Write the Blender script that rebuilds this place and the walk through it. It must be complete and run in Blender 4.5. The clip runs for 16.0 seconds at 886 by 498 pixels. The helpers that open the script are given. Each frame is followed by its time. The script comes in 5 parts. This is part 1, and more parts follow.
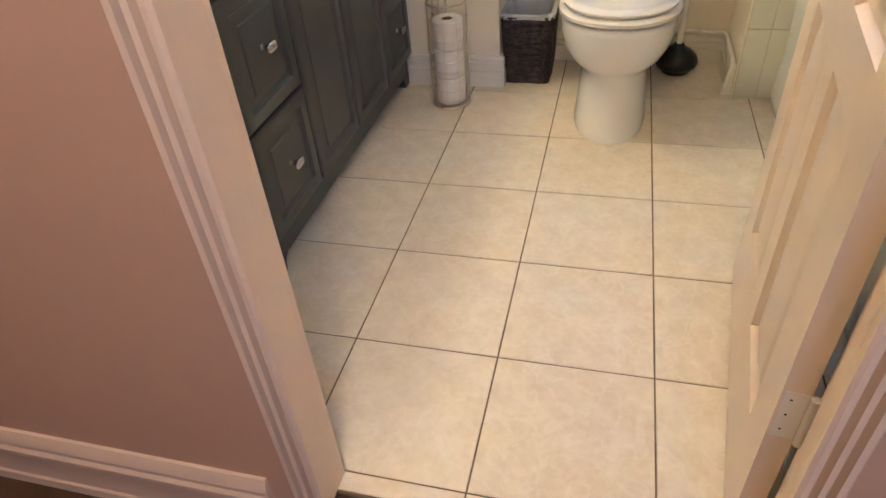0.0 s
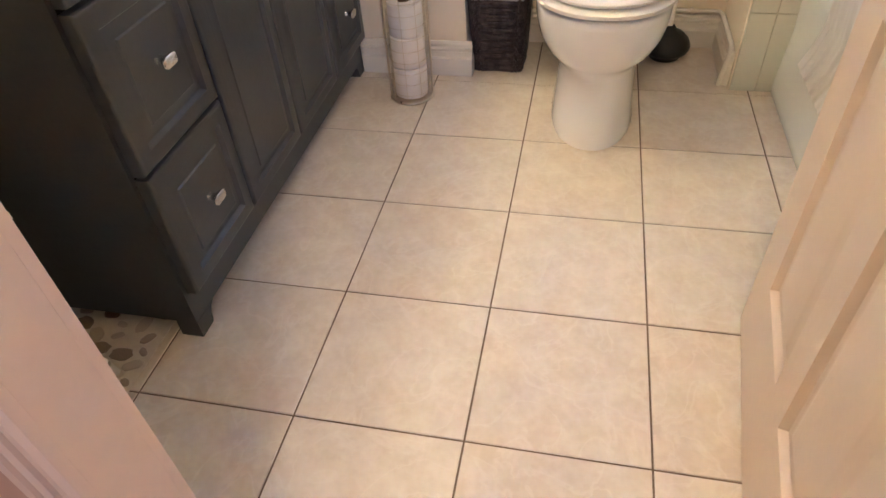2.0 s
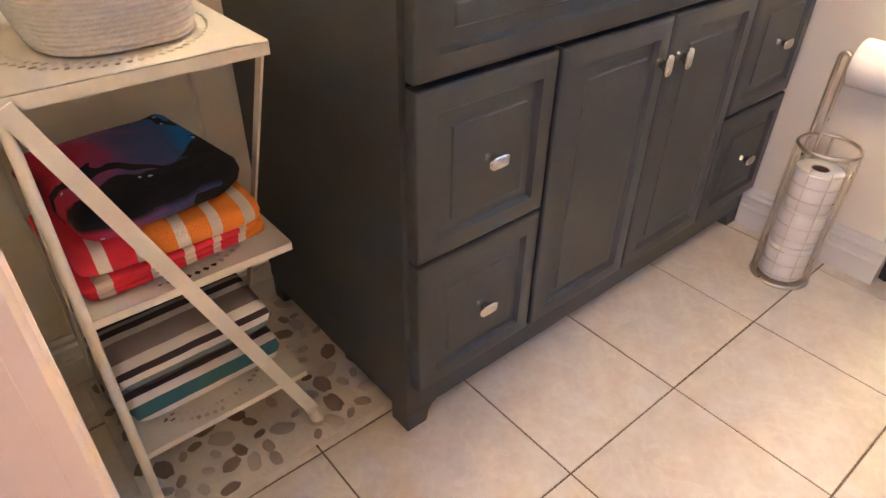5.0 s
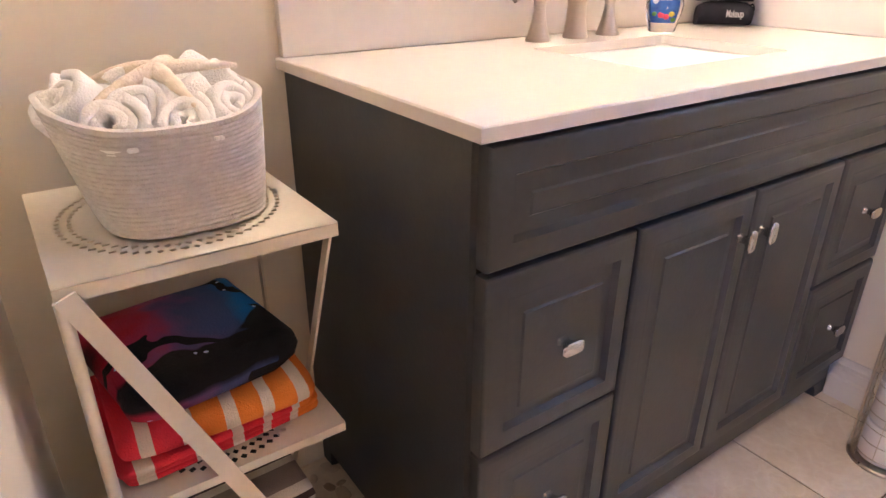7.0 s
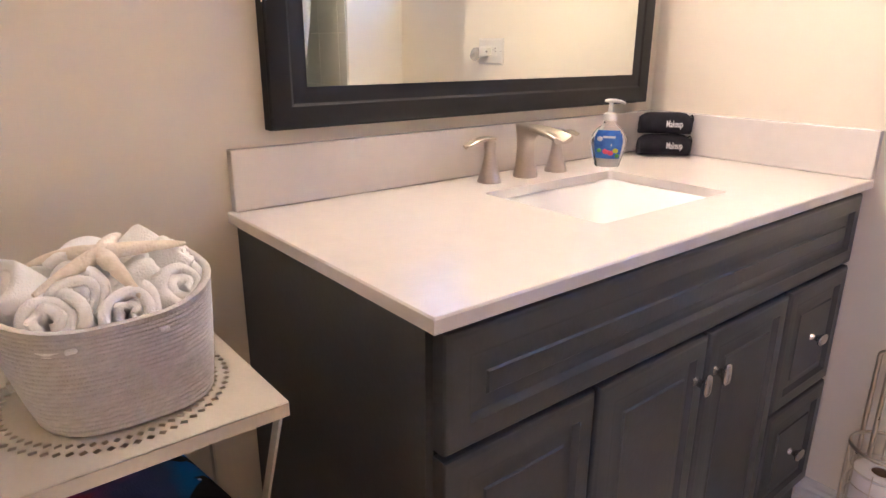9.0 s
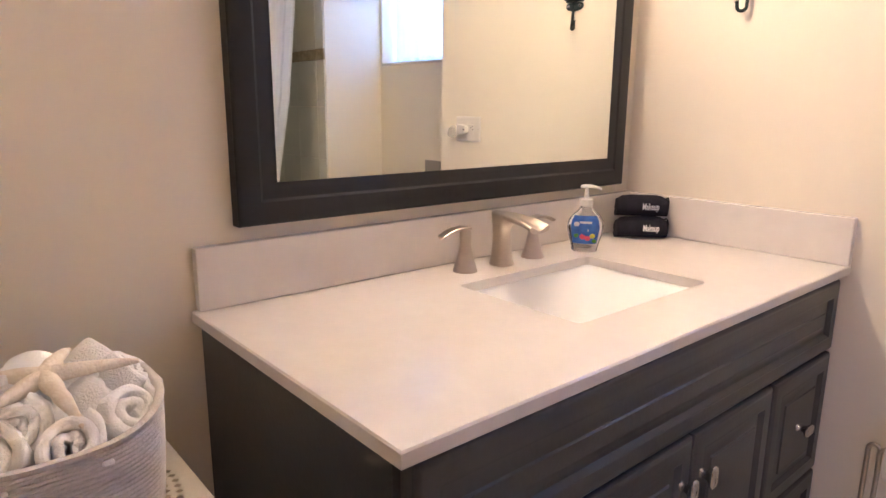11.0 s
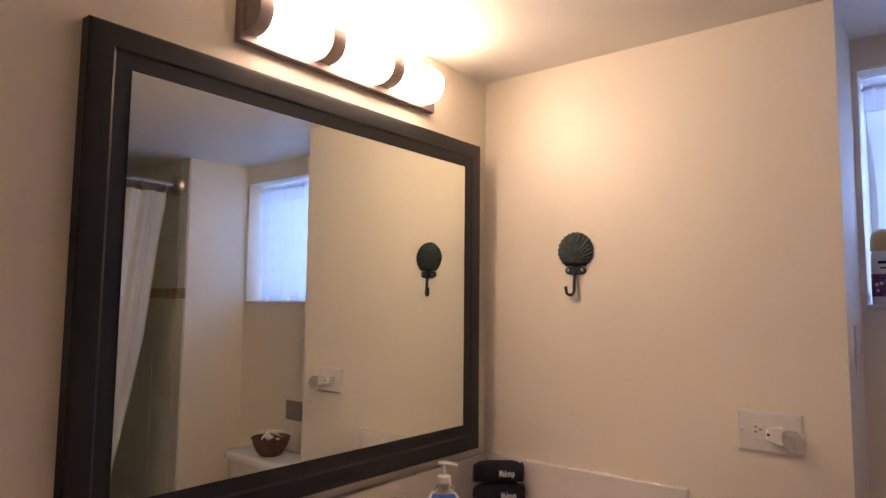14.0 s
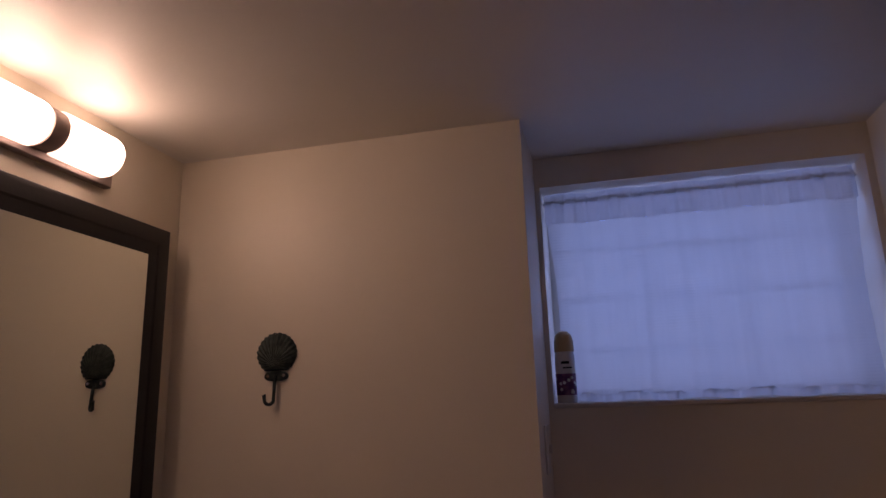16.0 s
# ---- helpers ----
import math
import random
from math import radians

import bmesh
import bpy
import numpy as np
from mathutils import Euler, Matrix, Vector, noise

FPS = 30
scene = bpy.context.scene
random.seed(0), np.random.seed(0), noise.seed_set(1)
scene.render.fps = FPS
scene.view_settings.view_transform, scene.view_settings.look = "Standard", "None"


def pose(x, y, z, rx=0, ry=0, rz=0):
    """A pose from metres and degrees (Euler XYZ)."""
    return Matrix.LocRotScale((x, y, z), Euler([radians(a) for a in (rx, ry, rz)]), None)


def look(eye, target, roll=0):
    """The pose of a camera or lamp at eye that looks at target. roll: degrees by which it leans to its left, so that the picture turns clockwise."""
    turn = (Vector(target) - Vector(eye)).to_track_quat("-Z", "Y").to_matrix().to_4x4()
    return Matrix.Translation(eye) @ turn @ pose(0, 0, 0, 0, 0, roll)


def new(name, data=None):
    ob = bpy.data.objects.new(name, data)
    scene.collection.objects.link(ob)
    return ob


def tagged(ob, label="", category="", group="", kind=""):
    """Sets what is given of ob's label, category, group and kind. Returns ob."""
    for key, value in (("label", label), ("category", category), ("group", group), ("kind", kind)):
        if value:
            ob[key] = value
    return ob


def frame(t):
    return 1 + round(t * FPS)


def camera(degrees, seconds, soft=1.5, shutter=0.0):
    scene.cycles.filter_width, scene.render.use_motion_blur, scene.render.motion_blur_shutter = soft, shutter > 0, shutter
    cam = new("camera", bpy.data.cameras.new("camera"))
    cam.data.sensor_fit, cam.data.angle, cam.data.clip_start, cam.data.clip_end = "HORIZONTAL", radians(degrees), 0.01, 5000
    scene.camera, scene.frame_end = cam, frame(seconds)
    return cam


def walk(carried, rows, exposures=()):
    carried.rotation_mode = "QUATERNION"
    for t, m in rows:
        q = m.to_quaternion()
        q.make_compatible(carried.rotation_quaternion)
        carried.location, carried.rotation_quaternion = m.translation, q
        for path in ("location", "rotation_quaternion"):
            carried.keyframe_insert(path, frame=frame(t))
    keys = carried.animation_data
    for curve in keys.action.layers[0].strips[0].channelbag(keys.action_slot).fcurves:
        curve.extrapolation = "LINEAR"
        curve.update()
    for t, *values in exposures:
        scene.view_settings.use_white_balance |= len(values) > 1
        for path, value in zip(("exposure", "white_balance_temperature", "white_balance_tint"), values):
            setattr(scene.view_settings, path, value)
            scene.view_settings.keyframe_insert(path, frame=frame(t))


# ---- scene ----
cam = camera(69.1, 16.0)
PATH = [
    (0, (0.184, 0.446, 1.087), (-0.27, 1.945, -0.157), -5.0),
    (0.5, (0.178, 0.537, 1.07), (-0.209, 2.002, -0.236), -4.6),
    (1, (0.152, 0.625, 1.061), (-0.22, 2.055, -0.286), -5.0),
    (1.5, (0.15, 0.695, 1.061), (-0.217, 2.122, -0.291), -4.9),
    (2, (0.145, 0.784, 1.061), (-0.22, 2.213, -0.29), -4.3),
    (2.5, (0.13, 0.865, 1.065), (-0.296, 2.308, -0.252), -0.9),
    (3, (0.1, 0.93, 1.065), (-0.529, 2.353, -0.19), 1.8),
    (3.5, (0.085, 0.976, 1.047), (-0.775, 2.286, -0.196), 2.4),
    (3.7, (0.117, 0.981, 1.068), (-0.857, 2.203, -0.181), 2.3),
    (5.8, (0.014, 1.105, 1.032), (-1.315, 2.133, -0.053), 0.3),
    (6, (0.004, 1.102, 1.038), (-1.367, 2.12, -0.003), -0.0),
    (6.5, (-0.021, 1.105, 1.057), (-1.459, 2.12, 0.108), 0.1),
    (7, (-0.029, 1.112, 1.088), (-1.513, 2.153, 0.243), 0.3),
    (7.5, (-0.028, 1.121, 1.121), (-1.527, 2.208, 0.366), -0.1),
    (8, (-0.037, 1.128, 1.151), (-1.522, 2.284, 0.475), 0.3),
    (8.5, (-0.054, 1.138, 1.175), (-1.533, 2.331, 0.552), 0.5),
    (9, (-0.066, 1.148, 1.195), (-1.552, 2.343, 0.591), 0.3),
    (9.2, (-0.072, 1.15, 1.204), (-1.558, 2.351, 0.614), 0.4),
    (11.5, (-0.107, 1.197, 1.279), (-1.591, 2.491, 0.928), 0.6),
    (12, (-0.119, 1.191, 1.315), (-1.595, 2.519, 1.077), 0.9),
    (12.5, (-0.111, 1.186, 1.349), (-1.577, 2.543, 1.259), 0.9),
    (13, (-0.065, 1.192, 1.396), (-1.505, 2.58, 1.441), 0.9),
    (13.5, (-0.061, 1.195, 1.409), (-1.426, 2.651, 1.535), 1.1),
    (14, (-0.058, 1.191, 1.45), (-1.294, 2.754, 1.624), 0.6),
    (14.5, (-0.08, 1.171, 1.465), (-1.13, 2.856, 1.712), 0.2),
    (15, (-0.061, 1.202, 1.472), (-0.94, 2.97, 1.789), -0.0),
    (15.5, (-0.05, 1.287, 1.482), (-0.77, 3.109, 1.884), -0.5),
    (16, (-0.081, 1.346, 1.474), (-0.543, 3.236, 1.937), -1.8),
]
EXPOSURES = [
    (0.0, 3.2, 6200, -9),
    (1.0, 3.2, 6250, -4),
    (2.5, 3.35, 5850, -2),
    (3.5, 3.5, 5750, 1),
    (6.0, 3.9, 6250, 6),
    (7.0, 3.5, 5850, 10),
    (9.0, 3.05, 5600, 10),
    (12.0, 2.25, 6050, 16),
    (12.5, 1.9, 6050, 18),
    (14.0, 1.42, 6650, 20),
    (15.0, 1.02, 7350, 25),
    (15.5, 0.45, 7600, 28),
    (16.0, -0.74, 7050, 39),
]
walk(cam, [(t, look(eye, target, roll)) for t, eye, target, roll in PATH], EXPOSURES)

# ---- light ----
world = bpy.data.worlds.new("world")
scene.world = world
world.use_nodes = True
wn = world.node_tree
sky = wn.nodes.new("ShaderNodeTexSky")
sky.sky_type, sky.sun_disc, sky.sun_elevation, sky.sun_rotation = "NISHITA", False, radians(18), radians(200)
wn.nodes["Background"].inputs["Strength"].default_value = 0.1
wn.links.new(sky.outputs[0], wn.nodes["Background"].inputs["Color"])


def area_lamp(name, m, sx, sy, power, color):
    d = bpy.data.lights.new(name, "AREA")
    d.shape, d.size, d.size_y, d.energy, d.color = "RECTANGLE", sx, sy, power, color
    ob = new(name, d)
    ob.matrix_world = m
    return ob


LAMP_GLOW = 17.5
sun = bpy.data.lights.new("sun", "SUN")
sun.energy, sun.angle, sun.color = 1.0, radians(10), (1.0, 0.95, 0.88)
new("sun", sun).matrix_world = pose(0, 0, 5, 72, 0, 20)
area_lamp("window_daylight", pose(0.18, 3.34, 1.76, -90, 0, 0), 0.78, 0.54, 3.6, (0.25, 0.44, 1.0))
area_lamp("hall_daylight", look((0.80, -0.96, 1.45), (0.1, 3.0, 0.5)), 0.8, 1.1, 3.0, (0.34, 0.48, 1.0))


# ---- materials ----
def mat(name, a, b=None, rough=0.5, metal=0.0, scale=8.0, fine=120.0, bump=0.0, bump_scale=None, var=0.5, coat=0.0,
        rough_var=0.08, sub=0.0, wave=None, obj_random=0.0, coords="Object", trans=0.0, ior=1.45):
    """A painted, cast or woven surface: two colours mixed by coarse and fine noise, with fine relief."""
    m = bpy.data.materials.new(name)
    m.use_nodes = True
    t = m.node_tree
    n, l = t.nodes, t.links
    p = n["Principled BSDF"]
    b = b or tuple(c * 0.85 for c in a)
    tc = n.new("ShaderNodeTexCoord")
    n1, n2 = n.new("ShaderNodeTexNoise"), n.new("ShaderNodeTexNoise")
    n1.inputs["Scale"].default_value, n2.inputs["Scale"].default_value = scale, fine
    n1.inputs["Detail"].default_value = 5
    for k in (n1, n2):
        l.new(tc.outputs[coords], k.inputs["Vector"])
    mx = n.new("ShaderNodeMath")
    mx.operation = "ADD"
    m2 = n.new("ShaderNodeMath")
    m2.operation, m2.inputs[1].default_value = "MULTIPLY", 0.35
    l.new(n2.outputs["Fac"], m2.inputs[0])
    l.new(n1.outputs["Fac"], mx.inputs[0])
    l.new(m2.outputs[0], mx.inputs[1])
    ramp = n.new("ShaderNodeMapRange")
    ramp.inputs["From Min"].default_value, ramp.inputs["From Max"].default_value = 0.68 - 0.3 / max(var, 0.05) * 0.5, 0.68 + 0.3 / max(var, 0.05) * 0.5
    l.new(mx.outputs[0], ramp.inputs["Value"])
    fac = ramp.outputs["Result"]
    if obj_random:
        oi = n.new("ShaderNodeObjectInfo")
        mr = n.new("ShaderNodeMath")
        mr.operation, mr.inputs[1].default_value, mr.inputs[2].default_value = "MULTIPLY_ADD", obj_random, -obj_random / 2
        l.new(oi.outputs["Random"], mr.inputs[0])
        ad = n.new("ShaderNodeMath")
        ad.operation, ad.use_clamp = "ADD", True
        l.new(fac, ad.inputs[0])
        l.new(mr.outputs[0], ad.inputs[1])
        fac = ad.outputs[0]
    mc = n.new("ShaderNodeMix")
    mc.data_type = "RGBA"
    mc.inputs["A"].default_value, mc.inputs["B"].default_value = (*a, 1), (*b, 1)
    l.new(fac, mc.inputs["Factor"])
    l.new(mc.outputs["Result"], p.inputs["Base Color"])
    rr = n.new("ShaderNodeMapRange")
    rr.inputs["To Min"].default_value, rr.inputs["To Max"].default_value = max(rough - rough_var, 0.02), min(rough + rough_var, 1)
    l.new(n1.outputs["Fac"], rr.inputs["Value"])
    l.new(rr.outputs["Result"], p.inputs["Roughness"])
    p.inputs["Metallic"].default_value = metal
    p.inputs["Coat Weight"].default_value = coat
    p.inputs["Coat Roughness"].default_value = 0.06
    p.inputs["Transmission Weight"].default_value = trans
    p.inputs["IOR"].default_value = ior
    if sub:
        p.inputs["Subsurface Weight"].default_value = sub
        p.inputs["Subsurface Radius"].default_value = (0.01, 0.008, 0.006)
    if bump:
        bp = n.new("ShaderNodeBump")
        n3 = n.new("ShaderNodeTexNoise")
        n3.inputs["Scale"].default_value, n3.inputs["Detail"].default_value = bump_scale or fine, 4
        l.new(tc.outputs[coords], n3.inputs["Vector"])
        bp.inputs["Strength"].default_value, bp.inputs["Distance"].default_value = min(bump, 1.0), 0.002
        l.new(n3.outputs["Fac"], bp.inputs["Height"])
        l.new(bp.outputs["Normal"], p.inputs["Normal"])
    return m


def fill_ramp(elements, stops):
    for i, k in ((0, 0), (1, -1)):
        elements[i].position, elements[i].color = stops[k][0], (*stops[k][1], 1)
    for pos, c in stops[1:-1]:
        e = elements.new(pos)
        e.color = (*c, 1)


def stripes(m, axis, stops, period, offset=0.0, wobble=0.004):
    """Recolour a fabric with printed stripes across one axis of the object."""
    t = m.node_tree
    n, l = t.nodes, t.links
    tc = n.new("ShaderNodeTexCoord")
    sep = n.new("ShaderNodeSeparateXYZ")
    l.new(tc.outputs["Object"], sep.inputs[0])
    nz = n.new("ShaderNodeTexNoise")
    nz.inputs["Scale"].default_value = 9
    l.new(tc.outputs["Object"], nz.inputs["Vector"])
    w = n.new("ShaderNodeMath")
    w.operation, w.inputs[1].default_value = "MULTIPLY_ADD", wobble * 4
    l.new(nz.outputs["Fac"], w.inputs[0])
    if axis == "XZ":
        over = n.new("ShaderNodeMath")
        over.operation = "SUBTRACT"
        l.new(sep.outputs[0], over.inputs[0])
        l.new(sep.outputs[2], over.inputs[1])
        l.new(over.outputs[0], w.inputs[2])
    else:
        l.new(sep.outputs["XYZ".index(axis)], w.inputs[2])
    d = n.new("ShaderNodeMath")
    d.operation, d.inputs[1].default_value, d.inputs[2].default_value = "MULTIPLY_ADD", 1 / period, offset + 10
    l.new(w.outputs[0], d.inputs[0])
    f = n.new("ShaderNodeMath")
    f.operation = "FRACT"
    l.new(d.outputs[0], f.inputs[0])
    cr = n.new("ShaderNodeValToRGB")
    cr.color_ramp.interpolation = "CONSTANT"
    fill_ramp(cr.color_ramp.elements, stops)
    l.new(f.outputs[0], cr.inputs["Fac"])
    p = n["Principled BSDF"]
    l.new(cr.outputs["Color"], p.inputs["Base Color"])
    return m


M = {}
M["wall"] = mat("wall_paint", (0.82, 0.745, 0.615), (0.79, 0.715, 0.585), rough=0.42, scale=3, fine=60, var=0.4, bump=0.10, bump_scale=90)
M["hall"] = mat("hall_paint", (0.60, 0.39, 0.28), (0.56, 0.36, 0.255), rough=0.5, scale=3, fine=200, var=0.4, bump=0.08, bump_scale=160)
M["ceiling"] = mat("ceiling_paint", (0.78, 0.74, 0.68), (0.75, 0.71, 0.65), rough=0.42, rough_var=0.02, scale=5, fine=40, var=0.4, bump=0.2, bump_scale=70)
M["trim"] = mat("trim_paint", (0.74, 0.70, 0.64), (0.68, 0.64, 0.58), rough=0.32, scale=6, fine=90, var=0.4, bump=0.12, bump_scale=40)
M["halltrim"] = mat("casing_paint", (0.80, 0.63, 0.49), (0.75, 0.59, 0.46), rough=0.38, scale=6, fine=90, var=0.5, bump=0.15, bump_scale=50)
M["door"] = mat("door_paint", (0.74, 0.60, 0.49), (0.69, 0.56, 0.46), rough=0.36, scale=4, fine=60, var=0.4, bump=0.15, bump_scale=70)
M["grout"] = mat("grout", (0.15, 0.10, 0.062), (0.24, 0.17, 0.11), rough=0.9, scale=5, fine=200, var=0.8, bump=0.5, bump_scale=300)
M["tile"] = mat("floor_tile_glaze", (0.68, 0.575, 0.45), (0.78, 0.69, 0.57), rough=0.40, scale=15, fine=60, var=0.7, bump=0.22, bump_scale=14, obj_random=0.35)


def veins(m, color, scale=7.0, width=0.022, strength=0.30):
    """Faint pale veins that wander through a stone-look glaze."""
    n, l = m.node_tree.nodes, m.node_tree.links
    p = n["Principled BSDF"]
    src = p.inputs["Base Color"].links[0].from_socket
    geo, oi = n.new("ShaderNodeNewGeometry"), n.new("ShaderNodeObjectInfo")
    nz = n.new("ShaderNodeTexNoise")
    nz.noise_dimensions = "4D"
    nz.inputs["Scale"].default_value, nz.inputs["Detail"].default_value, nz.inputs["Distortion"].default_value = scale, 6, 1.2
    w = n.new("ShaderNodeMath")
    w.operation, w.inputs[1].default_value = "MULTIPLY", 40
    l.new(oi.outputs["Random"], w.inputs[0])
    l.new(w.outputs[0], nz.inputs["W"])
    l.new(geo.outputs["Position"], nz.inputs["Vector"])
    d = n.new("ShaderNodeMath")
    d.operation, d.inputs[1].default_value = "SUBTRACT", 0.5
    l.new(nz.outputs["Fac"], d.inputs[0])
    ab = n.new("ShaderNodeMath")
    ab.operation = "ABSOLUTE"
    l.new(d.outputs[0], ab.inputs[0])
    mr = n.new("ShaderNodeMapRange")
    mr.inputs["From Max"].default_value, mr.inputs["To Min"].default_value, mr.inputs["To Max"].default_value = width, strength, 0.0
    l.new(ab.outputs[0], mr.inputs["Value"])
    mx = n.new("ShaderNodeMix")
    mx.data_type = "RGBA"
    mx.inputs["B"].default_value = (*color, 1)
    l.new(src, mx.inputs["A"])
    l.new(mr.outputs["Result"], mx.inputs["Factor"])
    l.new(mx.outputs["Result"], p.inputs["Base Color"])


veins(M["tile"], (0.86, 0.79, 0.68))
M["accent"] = mat("brown_accent_glaze", (0.20, 0.15, 0.08), (0.42, 0.36, 0.24), rough=0.3, scale=45, fine=120, var=0.5)
M["bathtile"] = mat("wall_tile_glaze", (0.68, 0.68, 0.60), (0.63, 0.63, 0.55), rough=0.2, scale=5, fine=50, var=0.4, obj_random=0.3)
M["wood"] = mat("dark_wood_floor", (0.055, 0.03, 0.02), (0.11, 0.06, 0.035), rough=0.35, scale=9, fine=80, var=0.8, bump=0.2, obj_random=0.5)
M["cabinet"] = mat("slate_cabinet_paint", (0.069, 0.072, 0.074), (0.049, 0.051, 0.053), rough=0.36, scale=4, fine=70, var=0.6, bump=0.12, bump_scale=130)
# near-black with gap shade put into the colour; also basket lining, plank bed, lettering
M["gap"] = mat("gap_shade_and_ink", (0.010, 0.010, 0.010), rough=0.8)
M["frame"] = mat("charcoal_frame_paint", (0.015, 0.0145, 0.017), (0.011, 0.0105, 0.013), rough=0.46, scale=4, fine=90, var=0.6, bump=0.1, bump_scale=100)
M["quartz"] = mat("quartz_top", (0.74, 0.69, 0.64), (0.70, 0.65, 0.60), rough=0.20, scale=30, fine=400, var=0.5, rough_var=0.03)
M["porcelain"] = mat("porcelain", (0.80, 0.79, 0.77), (0.78, 0.77, 0.75), rough=0.09, scale=4, fine=30, var=0.3, rough_var=0.02, coat=0.4)
M["basin"] = mat("basin_glaze", (0.80, 0.79, 0.77), (0.78, 0.77, 0.75), rough=0.30, scale=4, fine=30, var=0.3, rough_var=0.03)
M["tub"] = mat("tub_enamel", (0.76, 0.77, 0.72), (0.72, 0.73, 0.69), rough=0.14, scale=3, fine=30, var=0.3, rough_var=0.03)
M["seat"] = mat("seat_plastic", (0.80, 0.77, 0.72), (0.78, 0.75, 0.70), rough=0.2, scale=4, fine=30, var=0.3, rough_var=0.03)
M["nickel"] = mat("brushed_nickel", (0.60, 0.53, 0.465), (0.50, 0.44, 0.385), rough=0.33, metal=1.0, scale=20, fine=300, var=0.5, bump=0.05)
M["steel"] = mat("polished_knob_metal", (0.72, 0.70, 0.68), (0.62, 0.60, 0.58), rough=0.2, metal=1.0, scale=30, var=0.5)
M["bronze"] = mat("lamp_metal", (0.34, 0.27, 0.25), (0.28, 0.22, 0.205), rough=0.4, metal=0.6, scale=20, var=0.5)
M["iron"] = mat("cast_iron_patina", (0.018, 0.028, 0.028), (0.045, 0.06, 0.055), rough=0.55, metal=0.5, scale=60, fine=300, var=1.2, bump=0.4, bump_scale=200)
M["shelf"] = mat("distressed_white_metal", (0.74, 0.68, 0.58), (0.68, 0.62, 0.52), rough=0.42, scale=10, fine=160, var=0.8, bump=0.15, bump_scale=90)
M["rope"] = mat("grey_cotton_rope", (0.58, 0.545, 0.52), (0.65, 0.615, 0.59), rough=0.95, scale=90, fine=600, var=0.9, bump=0.8, bump_scale=350)
M["terry"] = mat("white_terry", (0.94, 0.93, 0.91), (0.90, 0.88, 0.85), rough=0.98, scale=60, fine=400, var=0.7, bump=1.0, bump_scale=420)
M["starfish"] = mat("dried_starfish", (0.88, 0.80, 0.69), (0.80, 0.70, 0.58), rough=0.85, scale=60, fine=300, var=1.0, bump=1.0, bump_scale=260)
M["plastic"] = mat("white_plastic", (0.78, 0.75, 0.70), (0.76, 0.73, 0.68), rough=0.25, scale=6, var=0.3)
M["outlet"] = mat("outlet_plastic", (0.72, 0.68, 0.62), (0.70, 0.66, 0.60), rough=0.3, scale=6, var=0.3)
M["slot"] = mat("outlet_slot", (0.02, 0.02, 0.02), rough=0.6)
M["wicker"] = mat("black_wicker", (0.020, 0.015, 0.016), (0.06, 0.045, 0.045), rough=0.45, scale=50, fine=250, var=1.5, bump=0.5, bump_scale=200)
M["rubber"] = mat("black_rubber", (0.008, 0.008, 0.009), rough=0.35, scale=20, var=0.6)
M["paper"] = mat("toilet_paper", (0.82, 0.77, 0.72), (0.78, 0.73, 0.68), rough=0.95, scale=20, fine=300, var=0.6, bump=0.3, bump_scale=300)
M["card"] = mat("cardboard", (0.30, 0.17, 0.09), rough=0.9)
M["matbase"] = mat("mat_vinyl", (0.76, 0.68, 0.57), (0.66, 0.58, 0.48), rough=0.4, scale=18, fine=100, var=1.0)
M["pebble"] = mat("mat_pebble", (0.22, 0.15, 0.10), (0.56, 0.47, 0.38), rough=0.42, scale=14, fine=90, var=0.5, bump=0.3, obj_random=1.6)
M["darkcloth"] = mat("navy_terry", (0.010, 0.009, 0.014), (0.018, 0.016, 0.024), rough=0.98, scale=60, fine=400, var=0.8, bump=1.0, bump_scale=420)
M["ink"] = mat("white_embroidery", (0.75, 0.74, 0.76), rough=0.8)
M["drain"] = mat("drain_metal", (0.5, 0.48, 0.46), rough=0.25, metal=1.0)
M["basketdark"] = mat("brown_wicker", (0.12, 0.06, 0.03), (0.20, 0.11, 0.06), rough=0.6, scale=60, fine=200, var=1.5, bump=0.6)
M["goldcap"] = mat("gold_cap", (0.52, 0.38, 0.20), rough=0.35, metal=0.2, scale=10, var=0.3)
M["canwhite"] = mat("can_white", (0.72, 0.70, 0.70), rough=0.3, scale=10, var=0.3)
M["purple"] = mat("can_purple", (0.10, 0.02, 0.12), (0.22, 0.07, 0.16), rough=0.3, scale=40, var=1.5)
M["vent"] = mat("grey_metal_plate", (0.36, 0.33, 0.31), rough=0.4, metal=0.6)
M["wire"] = mat("champagne_wire", (0.74, 0.66, 0.54), (0.66, 0.58, 0.47), rough=0.3, metal=1.0, scale=30, var=0.5)
RED, ORANGE, CREAM = (0.80, 0.035, 0.06), (0.90, 0.27, 0.035), (0.82, 0.72, 0.62)
M["towelstripe"] = stripes(mat("orange_stripe_terry", (0.8, 0.3, 0.1), rough=0.98, scale=60, fine=400, bump=1.0, bump_scale=420), "Y",
                           [(0, RED), (0.13, CREAM), (0.19, RED), (0.31, CREAM), (0.37, ORANGE), (0.50, CREAM), (0.56, ORANGE), (0.67, CREAM), (0.73, ORANGE), (0.84, CREAM), (0.90, ORANGE)], 0.30, 0.47)
M["towelred"] = stripes(mat("red_stripe_terry", (0.8, 0.1, 0.1), rough=0.98, scale=60, fine=400, bump=1.0, bump_scale=420), "Y",
                        [(0, RED), (0.10, CREAM), (0.17, RED), (0.34, CREAM), (0.40, RED), (0.50, CREAM), (0.55, RED), (0.64, CREAM), (0.68, RED), (0.78, CREAM), (0.82, ORANGE)], 0.32, 0.47)
